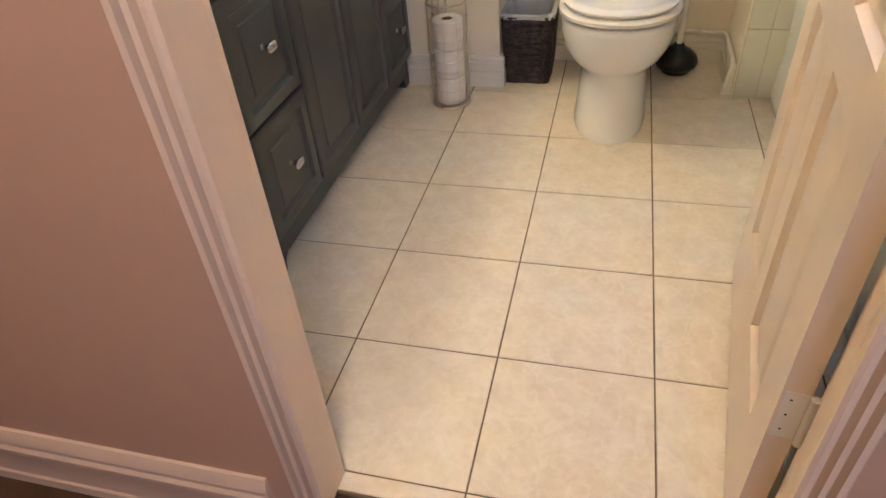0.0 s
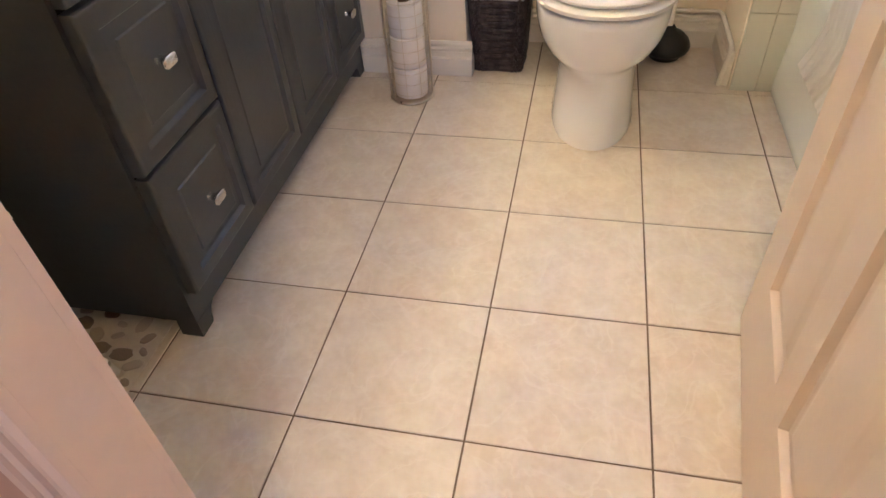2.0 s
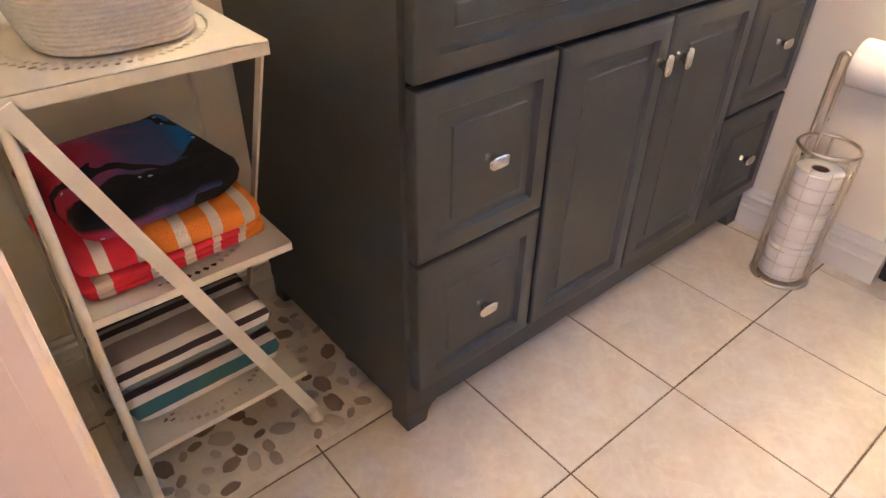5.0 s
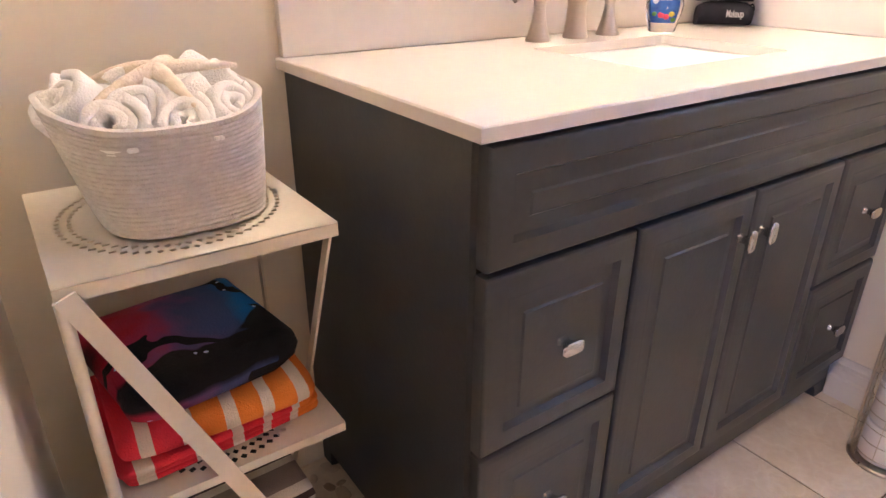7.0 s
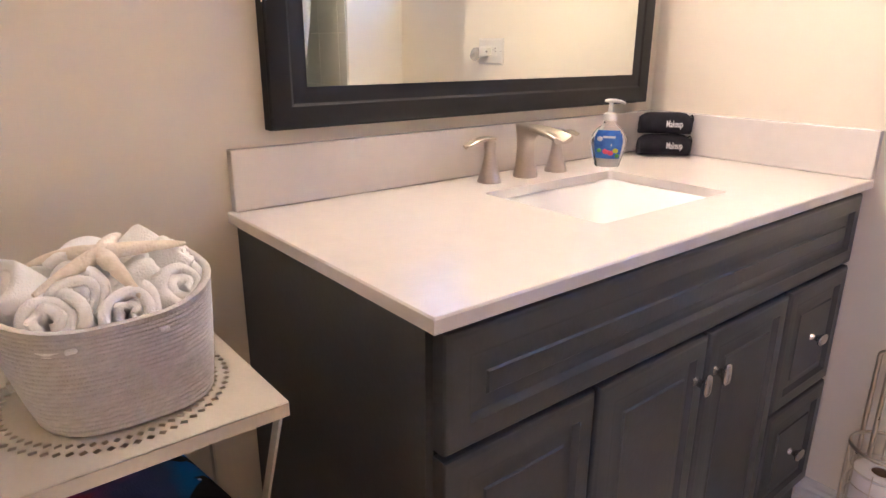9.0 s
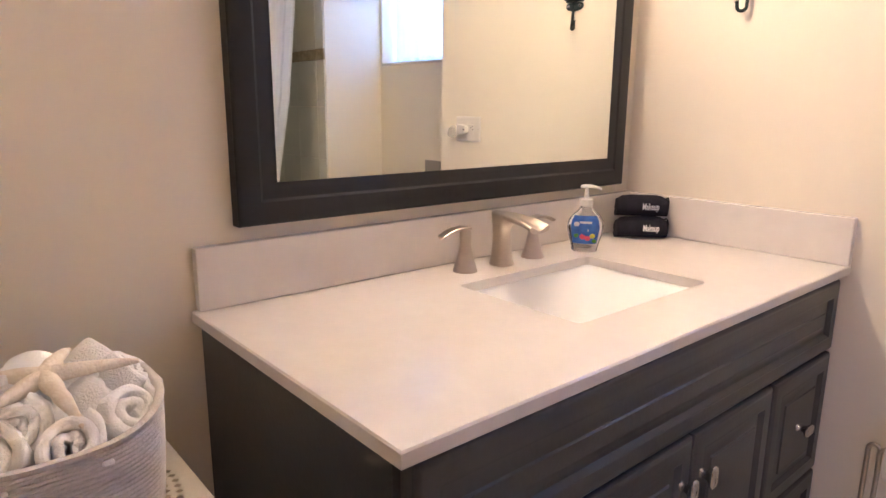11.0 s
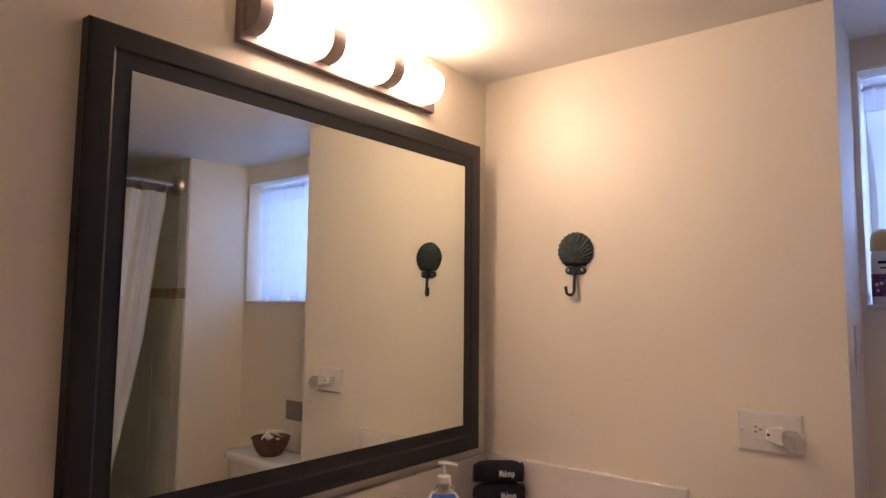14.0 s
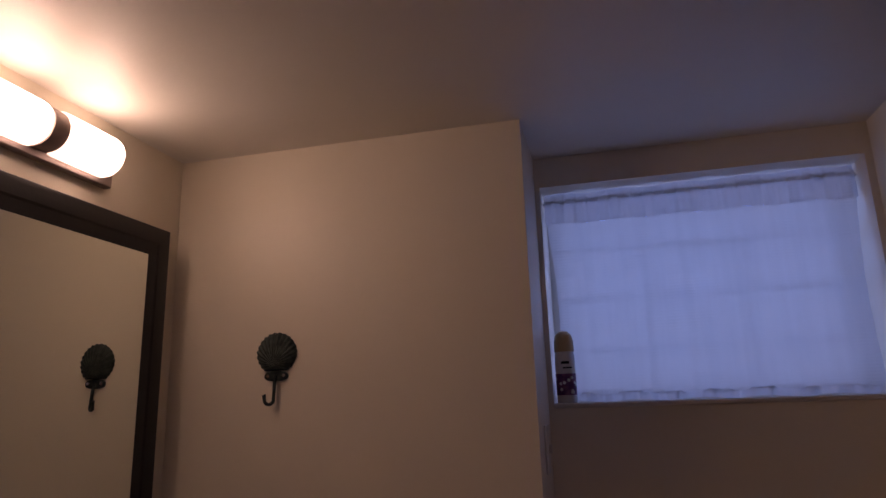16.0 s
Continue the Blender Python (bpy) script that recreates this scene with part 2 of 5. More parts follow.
GREEN, BROWN, TAUPE, PALE, TEAL = (0.045, 0.065, 0.06), (0.075, 0.05, 0.055), (0.33, 0.265, 0.245), (0.78, 0.73, 0.68), (0.06, 0.17, 0.20)
M["towelgrey"] = stripes(mat("grey_stripe_terry", (0.4, 0.4, 0.4), rough=0.98, scale=60, fine=400, bump=1.0, bump_scale=420), "XZ",
                         [(0, PALE), (0.12, TAUPE), (0.20, PALE), (0.28, GREEN), (0.40, (0.40, 0.37, 0.35)), (0.42, BROWN), (0.455, PALE), (0.49, TAUPE), (0.60, PALE), (0.655, BROWN), (0.69, PALE), (0.72, (0.20, 0.25, 0.25)),
                          (0.745, BROWN), (0.785, PALE), (0.83, TEAL), (0.90, PALE)], 0.46, 0.68, 0.002)


def print_cloth():
    """Plush with a dyed night-sky print: red, violet and blue clouds over black."""
    m = mat("galaxy_print_plush", (0.1, 0.1, 0.1), rough=0.9, scale=60, fine=400, bump=0.9, bump_scale=300)
    n, l = m.node_tree.nodes, m.node_tree.links
    tc = n.new("ShaderNodeTexCoord")
    sep = n.new("ShaderNodeSeparateXYZ")
    l.new(tc.outputs["Object"], sep.inputs[0])
    nz = n.new("ShaderNodeTexNoise")
    nz.inputs["Scale"].default_value, nz.inputs["Detail"].default_value = 7, 5
    l.new(tc.outputs["Object"], nz.inputs["Vector"])
    a = n.new("ShaderNodeMath")
    a.operation, a.inputs[1].default_value = "MULTIPLY_ADD", 3.2
    l.new(sep.outputs[1], a.inputs[0])
    l.new(nz.outputs["Fac"], a.inputs[2])
    hue = n.new("ShaderNodeValToRGB")
    fill_ramp(hue.color_ramp.elements, [(0.02, (0.06, 0.003, 0.008)), (0.16, (0.46, 0.008, 0.04)), (0.30, (0.42, 0.04, 0.12)), (0.42, (0.20, 0.08, 0.24)), (0.54, (0.075, 0.085, 0.23)), (0.78, (0.045, 0.09, 0.26)), (0.94, (0.0, 0.15, 0.52))])
    l.new(a.outputs[0], hue.inputs["Fac"])
    n2 = n.new("ShaderNodeTexNoise")
    n2.inputs["Scale"].default_value, n2.inputs["Detail"].default_value = 5.5, 3
    mp = n.new("ShaderNodeMapping")
    mp.inputs["Location"].default_value, mp.inputs["Scale"].default_value = (3.7, 1.2, 0.4), (1.6, 0.8, 1)
    l.new(tc.outputs["Object"], mp.inputs[0])
    l.new(mp.outputs[0], n2.inputs["Vector"])
    front = n.new("ShaderNodeMath")
    front.operation, front.inputs[1].default_value = "MULTIPLY_ADD", 2.4
    l.new(sep.outputs[0], front.inputs[0])
    l.new(n2.outputs["Fac"], front.inputs[2])
    mask = n.new("ShaderNodeMapRange")
    mask.inputs["From Min"].default_value, mask.inputs["From Max"].default_value = 0.66, 0.68
    l.new(front.outputs[0], mask.inputs["Value"])
    n3 = n.new("ShaderNodeTexNoise")
    n3.inputs["Scale"].default_value, n3.inputs["Detail"].default_value = 2.6, 4
    m3 = n.new("ShaderNodeMapping")
    m3.inputs["Location"].default_value, m3.inputs["Scale"].default_value = (8.1, 2.6, 5.2), (1.3, 1.0, 1)
    l.new(tc.outputs["Object"], m3.inputs[0])
    l.new(m3.outputs[0], n3.inputs["Vector"])
    limb = n.new("ShaderNodeMath")
    limb.operation, limb.inputs[1].default_value, limb.inputs[2].default_value = "COMPARE", 0.50, 0.018
    l.new(n3.outputs["Fac"], limb.inputs[0])
    low = n.new("ShaderNodeMapRange")
    low.inputs["From Min"].default_value, low.inputs["From Max"].default_value = 0.022, 0.040
    wob = n.new("ShaderNodeMath")
    wob.operation, wob.inputs[1].default_value = "MULTIPLY_ADD", 0.05
    l.new(nz.outputs["Fac"], wob.inputs[0])
    l.new(sep.outputs[2], wob.inputs[2])
    low.inputs["From Min"].default_value, low.inputs["From Max"].default_value = 0.052, 0.064
    l.new(wob.outputs[0], low.inputs["Value"])
    both = n.new("ShaderNodeMath")
    both.operation = "MULTIPLY"
    l.new(mask.outputs["Result"], both.inputs[0])
    l.new(low.outputs["Result"], both.inputs[1])
    mc = n.new("ShaderNodeMix")
    mc.data_type = "RGBA"
    mc.inputs["B"].default_value = (0.004, 0.004, 0.008, 1)
    anyb = n.new("ShaderNodeMath")
    anyb.operation = "MAXIMUM"
    l.new(both.outputs[0], anyb.inputs[0])
    l.new(limb.outputs[0], anyb.inputs[1])
    l.new(anyb.outputs[0], mc.inputs["Factor"])
    l.new(hue.outputs["Color"], mc.inputs["A"])
    vor = n.new("ShaderNodeTexVoronoi")
    vor.inputs["Scale"].default_value = 24
    l.new(tc.outputs["Object"], vor.inputs["Vector"])
    st = n.new("ShaderNodeMath")
    st.operation, st.inputs[1].default_value = "LESS_THAN", 0.085
    l.new(vor.outputs["Distance"], st.inputs[0])
    ms = n.new("ShaderNodeMix")
    ms.data_type = "RGBA"
    ms.inputs["B"].default_value = (0.55, 0.62, 0.9, 1)
    l.new(st.outputs[0], ms.inputs["Factor"])
    l.new(mc.outputs["Result"], ms.inputs["A"])
    l.new(ms.outputs["Result"], n["Principled BSDF"].inputs["Base Color"])
    return m


M["galaxy"] = print_cloth()


def glow(name, color, strength):
    m = bpy.data.materials.new(name)
    m.use_nodes = True
    p = m.node_tree.nodes["Principled BSDF"]
    p.inputs["Base Color"].default_value = (0.85, 0.82, 0.78, 1)
    p.inputs["Roughness"].default_value = 0.3
    p.inputs["Emission Color"].default_value = (*color, 1)
    p.inputs["Emission Strength"].default_value = strength
    return m


M["lampglass"] = glow("lit_opal_glass", (1.0, 0.77, 0.565), LAMP_GLOW)


def bulb_behind(m, y_first, pitch, x_back, x_front, power):
    """Opal glass glows most in front of its bulb, less towards its ends and the backplate."""
    n, l = m.node_tree.nodes, m.node_tree.links
    geo, sep = n.new("ShaderNodeNewGeometry"), n.new("ShaderNodeSeparateXYZ")
    l.new(geo.outputs["Position"], sep.inputs[0])

    def math_node(op, a, b=None, c=None):
        k = n.new("ShaderNodeMath")
        k.operation = op
        for i, v in enumerate((a, b, c)):
            if v is None:
                continue
            if isinstance(v, (int, float)):
                k.inputs[i].default_value = v
            else:
                l.new(v, k.inputs[i])
        return k.outputs[0]

    u = math_node("FRACT", math_node("MULTIPLY_ADD", sep.outputs[1], 1 / pitch, 20 - y_first / pitch))
    along = math_node("SINE", math_node("MULTIPLY", u, math.pi))
    out = n.new("ShaderNodeMapRange")
    out.inputs["From Min"].default_value, out.inputs["From Max"].default_value = x_back, x_front
    out.inputs["To Min"].default_value, out.inputs["To Max"].default_value = 0.18, 1.0
    l.new(sep.outputs[0], out.inputs["Value"])
    share = math_node("MULTIPLY_ADD", along, 0.85, 0.15)
    l.new(math_node("MULTIPLY", math_node("MULTIPLY", share, out.outputs["Result"]), power), n["Principled BSDF"].inputs["Emission Strength"])


bulb_behind(M["lampglass"], 1.929, 0.1955, -1.15, -1.09, LAMP_GLOW * 1.28)
M["ceilglass"] = glow("lit_hall_glass", (1.0, 0.69, 0.43), 15.0)


def sheer(name, color, through_share, hole, weave=900):
    """Thin cloth that lets light through its threads and gaps."""
    m = bpy.data.materials.new(name)
    m.use_nodes = True
    n, l = m.node_tree.nodes, m.node_tree.links
    n.remove(n["Principled BSDF"])
    d, t, c = n.new("ShaderNodeBsdfDiffuse"), n.new("ShaderNodeBsdfTranslucent"), n.new("ShaderNodeBsdfTransparent")
    tc, nz = n.new("ShaderNodeTexCoord"), n.new("ShaderNodeTexNoise")
    nz.inputs["Scale"].default_value = 5
    mp = n.new("ShaderNodeMapping")
    mp.inputs["Scale"].default_value = (6, 1, 0.6)
    l.new(tc.outputs["Object"], mp.inputs[0])
    l.new(mp.outputs[0], nz.inputs["Vector"])
    mc = n.new("ShaderNodeMix")
    mc.data_type = "RGBA"
    mc.inputs["A"].default_value, mc.inputs["B"].default_value = (*color, 1), (*(v * 0.86 for v in color), 1)
    l.new(nz.outputs["Fac"], mc.inputs["Factor"])
    for s in (d, t):
        l.new(mc.outputs["Result"], s.inputs["Color"])
    w = n.new("ShaderNodeTexWave")
    w.bands_direction = "Z"
    w.inputs["Scale"].default_value, w.inputs["Distortion"].default_value, w.inputs["Detail"].default_value = 38, 1.2, 2
    l.new(tc.outputs["Object"], w.inputs["Vector"])
    bp = n.new("ShaderNodeBump")
    bp.inputs["Strength"].default_value, bp.inputs["Distance"].default_value = 0.12, 0.002
    l.new(w.outputs["Fac"], bp.inputs["Height"])
    for s in (d, t):
        l.new(bp.outputs["Normal"], s.inputs["Normal"])
    a, b = n.new("ShaderNodeMixShader"), n.new("ShaderNodeMixShader")
    a.inputs[0].default_value, b.inputs[0].default_value = through_share, hole
    l.new(d.outputs[0], a.inputs[1])
    l.new(t.outputs[0], a.inputs[2])
    l.new(a.outputs[0], b.inputs[1])
    l.new(c.outputs[0], b.inputs[2])
    l.new(b.outputs[0], n["Material Output"].inputs["Surface"])
    return m


M["sheer"] = sheer("sheer_white_cloth", (0.80, 0.79, 0.78), 0.55, 0.03)
M["header"] = sheer("gathered_header_cloth", (0.80, 0.79, 0.80), 0.45, 0.0)
M["shower"] = sheer("white_shower_cloth", (0.82, 0.80, 0.76), 0.25, 0.0)
M["lens"] = sheer("clear_plastic_lens", (0.80, 0.78, 0.75), 0.5, 0.6)
M["liner"] = sheer("thin_bag_film", (0.84, 0.85, 0.90), 0.4, 0.15)


def glass(name, color=(1, 1, 1), rough=0.02, ior=1.45, alpha=1.0):
    m = bpy.data.materials.new(name)
    m.use_nodes = True
    p = m.node_tree.nodes["Principled BSDF"]
    p.inputs["Base Color"].default_value = (*color, 1)
    p.inputs["Roughness"].default_value = rough
    p.inputs["Transmission Weight"].default_value = 1.0
    p.inputs["IOR"].default_value = ior
    return m


M["pane"] = glass("window_glass", (0.97, 0.98, 1.0), 0.0)
M["soapglass"] = glass("clear_soap_bottle", (0.90, 0.90, 0.92), 0.05, 1.36)
M["mirror"] = mat("silvered_glass", (0.85, 0.88, 0.82), (0.84, 0.87, 0.81), rough=0.0, metal=1.0, rough_var=0.0, scale=2, var=0.1)
M["mirror"].node_tree.nodes["Principled BSDF"].inputs["Roughness"].default_value = 0.01
for link in list(M["mirror"].node_tree.links):
    if link.to_socket.name == "Roughness":
        M["mirror"].node_tree.links.remove(link)
M["label"] = mat("label_blue", (0.03, 0.10, 0.40), (0.05, 0.16, 0.5), rough=0.3, scale=60, var=0.8)
M["pink"] = mat("label_pink", (0.75, 0.08, 0.14), rough=0.3)
M["green"] = mat("label_green", (0.10, 0.30, 0.06), rough=0.3)
M["yellow"] = mat("label_yellow", (0.60, 0.55, 0.06), rough=0.3)


# ---- mesh helpers ----
def mesh_of(name, bm, material, smooth=False):
    bmesh.ops.recalc_face_normals(bm, faces=bm.faces[:])
    me = bpy.data.meshes.new(name)
    bm.to_mesh(me)
    bm.free()
    for mt in (material if isinstance(material, (list, tuple)) else [material]):
        me.materials.append(mt)
    if smooth:
        for p in me.polygons:
            p.use_smooth = True
        me.set_sharp_from_angle(angle=radians(smooth if smooth is not True else 40))
    return me


def part(name, bm, material, parent, label="", smooth=False, kind=""):
    ob = new(name, mesh_of(name, bm, material, smooth))
    if parent:
        ob.parent = parent
    return tagged(ob, label, kind=kind)


def thing(name, m, label, category, group=""):
    ob = new(name)
    ob.empty_display_size = 0.05
    ob.matrix_world = m
    return tagged(ob, label, category, group)


def setting(name, bm, material, label, smooth=False):
    ob = new(name, mesh_of(name, bm, material, smooth))
    return tagged(ob, label, name.split("_")[0], kind="structure")


def box(x0, y0, z0, x1, y1, z1, bevel=0.0, seg=1, bm=None):
    own = bm is None
    bm = bm or bmesh.new()
    vs = [bm.verts.new(p) for p in ((x0, y0, z0), (x1, y0, z0), (x1, y1, z0), (x0, y1, z0), (x0, y0, z1), (x1, y0, z1), (x1, y1, z1), (x0, y1, z1))]
    for f in ((3, 2, 1, 0), (4, 5, 6, 7), (0, 1, 5, 4), (1, 2, 6, 5), (2, 3, 7, 6), (3, 0, 4, 7)):
        bm.faces.new([vs[i] for i in f])
    if bevel and own:
        bmesh.ops.bevel(bm, geom=bm.edges[:], offset=bevel, segments=seg, affect="EDGES", profile=0.7)
    return bm


def loft(rings, cap0=True, cap1=True, close=True, bm=None):
    bm = bm or bmesh.new()
    rows = [[bm.verts.new(p) for p in r] for r in rings]
    n = len(rows[0])
    for a, b in zip(rows, rows[1:]):
        for i in range(n if close else n - 1):
            j = (i + 1) % n
            bm.faces.new((a[i], a[j], b[j], b[i]))
    if cap0:
        bm.faces.new(rows[0][::-1])
    if cap1:
        bm.faces.new(rows[-1])
    return bm


def ring(cx, cy, z, rx, ry, n=32, p=2.0, start=0.0):
    out = []
    for i in range(n):
        a = start + 2 * math.pi * i / n
        c, s = math.cos(a), math.sin(a)
        out.append((cx + rx * math.copysign(abs(c) ** (2 / p), c), cy + ry * math.copysign(abs(s) ** (2 / p), s), z))
    return out


def lathe(profile, n=28, cx=0.0, cy=0.0, bm=None, cap0=True, cap1=True):
    return loft([ring(cx, cy, z, r, r, n) for r, z in profile], bm=bm, cap0=cap0, cap1=cap1)


def tube(points, r, n=10, bm=None, closed=False):
    """A round rod along a line of points; r may be one radius or one a point."""
    pts = [Vector(p) for p in points]
    rs = r if isinstance(r, (list, tuple)) else [r] * len(pts)
    rings, up = [], None
    for i, p in enumerate(pts):
        a = pts[(i - 1) % len(pts)] if (closed or i) else p
        b = pts[(i + 1) % len(pts)] if (closed or i < len(pts) - 1) else p
        d = (b - a).normalized()
        if up is None:
            up = d.orthogonal().normalized()
        up = (up - d * up.dot(d)).normalized()
        side = d.cross(up)
        rings.append([tuple(p + (up * math.cos(2 * math.pi * k / n) + side * math.sin(2 * math.pi * k / n)) * rs[i]) for k in range(n)])
    if closed:
        rings.append(rings[0])
    bm = loft(rings, not closed, not closed, bm=bm)
    if closed:
        bmesh.ops.remove_doubles(bm, verts=bm.verts[:], dist=1e-6)
    return bm


def profile_run(profile, a, b, normal, bm=None):
    """Sweep a moulding's profile (out, up) along the floor from a to b, facing the normal."""
    a, b, nn = Vector(a), Vector(b), Vector(normal)
    rings = [[tuple(e + nn * o + Vector((0, 0, u))) for o, u in profile] for e in (a, b)]
    return loft(rings, bm=bm)


def rect_rings(steps, y0, y1, z0, z1, x, sign=1):
    """Nested rectangles in the plane of a front: steps are (inset, depth)."""
    return [[(x + sign * d, y0 + i, z0 + i), (x + sign * d, y1 - i, z0 + i), (x + sign * d, y1 - i, z1 - i), (x + sign * d, y0 + i, z1 - i)] for i, d in steps]


def text_mesh(name, words, size, m, material, parent, depth=0.0006, bold=False):
    cu = bpy.data.curves.new(name, "FONT")
    cu.body, cu.size, cu.extrude, cu.align_x, cu.align_y = words, size, depth, "CENTER", "CENTER"
    cu.offset = 0.00025 if bold else 0.0
    tmp = bpy.data.objects.new("tmp", cu)
    scene.collection.objects.link(tmp)
    me = bpy.data.meshes.new_from_object(tmp.evaluated_get(bpy.context.evaluated_depsgraph_get()))
    bpy.data.objects.remove(tmp)
    me.materials.clear()
    me.materials.append(material)
    ob = new(name, me)
    ob.parent = parent
    ob.matrix_basis = m
    return ob


# ---- the plan ----
WX = -1.165            # wall behind the vanity
HY = 2.796             # wall at the vanity's end
HX = -0.235            # where that wall ends
WY = 3.08              # window wall
CX = 0.610             # chase between window bay and tub
TY = 2.770             # tub's end wall
TX = 0.736             # tub's apron
RX = 1.50              # far wall over the tub
DY0, DY1 = 0.985, 1.05 # doorway wall
DL, DR = -0.237, 0.462 # doorway's clear opening
CZ = 2.135              # ceiling
DH = 2.03
HS = 0.115             # the step up from the hallway
WIN = (-0.222, 0.592, 1.461, 2.05)

setting("wall_west", box(WX - 0.12, DY1, -0.02, WX, HY + 0.6, CZ + 0.05), M["wall"], "smooth beige painted wall behind the vanity")
setting("wall_vanity_end", box(WX, HY, -0.02, HX, WY + 0.3, CZ + 0.05), M["wall"], "smooth beige painted wall at the vanity's end")
setting("wall_chase", box(CX, TY, -0.02, RX + 0.1, WY + 0.3, CZ + 0.05), M["wall"], "beige painted chase beside the bathtub")
setting("wall_east", box(RX, DY1, -0.02, RX + 0.1, TY, CZ + 0.05), M["wall"], "beige painted wall along the bathtub")
bm = box(HX, WY, -0.02, CX, WY + 0.3, WIN[2])
box(HX, WY, WIN[3], CX, WY + 0.3, CZ + 0.05, bm=bm)
box(HX, WY, WIN[2], WIN[0], WY + 0.3, WIN[3], bm=bm)
box(WIN[1], WY, WIN[2], CX, WY + 0.3, WIN[3], bm=bm)
setting("wall_window", bm, M["wall"], "beige painted wall below and around the basement window")
bm = box(WX - 0.12, DY0 + 0.004, -HS - 0.02, DL - 0.02, DY1, CZ + 0.05)
box(DR + 0.03, DY0 + 0.004, -HS - 0.02, RX + 0.1, DY1, CZ + 0.05, bm=bm)
box(DL - 0.02, DY0 + 0.004, DH + 0.02, DR + 0.02, DY1, CZ + 0.05, bm=bm)
setting("wall_doorway", bm, M["wall"], "beige painted wall round the bathroom doorway")
bm = box(WX - 0.5, DY0, -HS - 0.02, DL - 0.02, DY0 + 0.004, 2.4)
box(DR + 0.02, DY0, -HS - 0.02, 1.9, DY0 + 0.004, 2.4, bm=bm)
box(DL - 0.02, DY0, DH + 0.02, DR + 0.02, DY0 + 0.004, 2.4, bm=bm)
setting("wall_hall_north", bm, M["hall"], "taupe pink painted hallway wall")
setting("wall_hall_west", box(-1.75, -1.0, -HS - 0.03, -1.665, DY0 + 0.1, 2.4), M["hall"], "taupe pink painted hallway wall")
setting("wall_hall_east", box(1.9, -1.0, -HS - 0.03, 2.0, DY0 + 0.1, 2.4), M["hall"], "taupe pink painted hallway wall")
setting("wall_hall_south", box(-1.75, -1.1, -HS - 0.03, 2.0, -1.0, 2.4), M["hall"], "taupe pink painted hallway wall")
setting("ceiling_hall", box(-1.75, -1.1, 2.35, 2.0, DY0, 2.45), M["ceiling"], "off-white painted hallway ceiling")
setting("ceiling_bathroom", box(WX - 0.1, DY0 + 0.01, CZ, RX + 0.1, WY + 0.3, CZ + 0.1), M["ceiling"], "off-white painted ceiling with slight roller texture")
setting("ground", box(-30, 3.4, 1.15, 30, 60, 1.2), M["grout"], "bare earth outside the basement window")

# baseboards and casings
BASE = [(0, 0), (0.020, 0), (0.020, 0.060), (0.0135, 0.066), (0.0135, 0.083), (0.017, 0.087), (0.017, 0.094), (0.010, 0.100), (0.010, 0.109), (0.005, 0.117), (0, 0.118)]
runs = [((WX, DY1, 0), (WX, 1.556, 0), (1, 0, 0)), ((-0.60, HY, 0), (HX + 0.020, HY, 0), (0, -1, 0)), ((HX, HY, 0), (HX, WY, 0), (1, 0, 0)),
        ((HX, WY, 0), (CX, WY, 0), (0, -1, 0)), ((CX, TY + 0.02, 0), (CX, WY, 0), (-1, 0, 0)), ((WX, DY1, 0), (DL - 0.06, DY1, 0), (0, 1, 0))]
for a, b, nn in runs:
    setting("baseboard", profile_run(BASE, a, b, nn), M["trim"], "white painted stepped baseboard", smooth=30)
HB = [(0, 0), (0.018, 0), (0.018, 0.028), (0.014, 0.034), (0.014, 0.10), (0.017, 0.106), (0.017, 0.122), (0.011, 0.130), (0.011, 0.140), (0.016, 0.150), (0.012, 0.166), (0.006, 0.178), (0, 0.180)]
for a, b in (((-1.665, DY0, -HS), (DL - 0.112, DY0, -HS)), ((DR + 0.112, DY0, -HS), (1.9, DY0, -HS))):
    setting("baseboard", profile_run(HB, a, b, (0, -1, 0)), M["halltrim"], "cream painted tall moulded baseboard", smooth=30)


def casing(x_in, side, y, face, z1, name, z_low=0.0):
    """A fluted door casing up one side of the opening."""
    prof = [(0.0, 0.0), (0.0, 0.012), (0.006, 0.016), (0.013, 0.016), (0.0145, 0.0015), (0.0215, 0.0015), (0.024, 0.016), (0.031, 0.018), (0.0325, 0.0015), (0.0395, 0.0015), (0.042, 0.018), (0.050, 0.019), (0.054, 0.015), (0.054, 0.0)]
    rings = [[(x_in + side * u, y + face * d, z) for u, d in prof] for z in (z_low, z1)]
    return setting("trim_" + name, loft(rings), M["halltrim"], "cream painted fluted door casing", smooth=25)


casing(DL, -1, DY0, -1, DH + 0.08, "casing", -HS)
casing(DR, 1, DY0, -1, DH + 0.08, "casing", -HS)
casing(DL, -1, DY1, 1, DH + 0.07, "casing")
casing(DR + 0.034, 1, DY1, 1, DH + 0.07, "casing")
setting("trim_head_casing", box(DL - 0.054, DY0 - 0.018, DH, DR + 0.054, DY0, DH + 0.085, 0.003), M["halltrim"], "cream painted head casing over the doorway")
for x0, x1, ya, yb in ((DL - 0.02, DL, DY0, DY1), (DR, DR + 0.017, DY0, DY0 + 0.024), (DR + 0.018, DR + 0.03, DY0, DY1)):
    setting("trim_jamb", box(x0, ya, 0, x1, yb, DH + 0.02, 0.0003), M["halltrim"], "cream painted door jamb")
setting("trim_jamb_head", box(DL, DY0 + 0.001, DH, DR, DY1 - 0.001, DH + 0.02), M["halltrim"], "cream painted door jamb head")


# ---- vanity ----
VY0, VY1, VX = 1.556, 2.782, -0.605


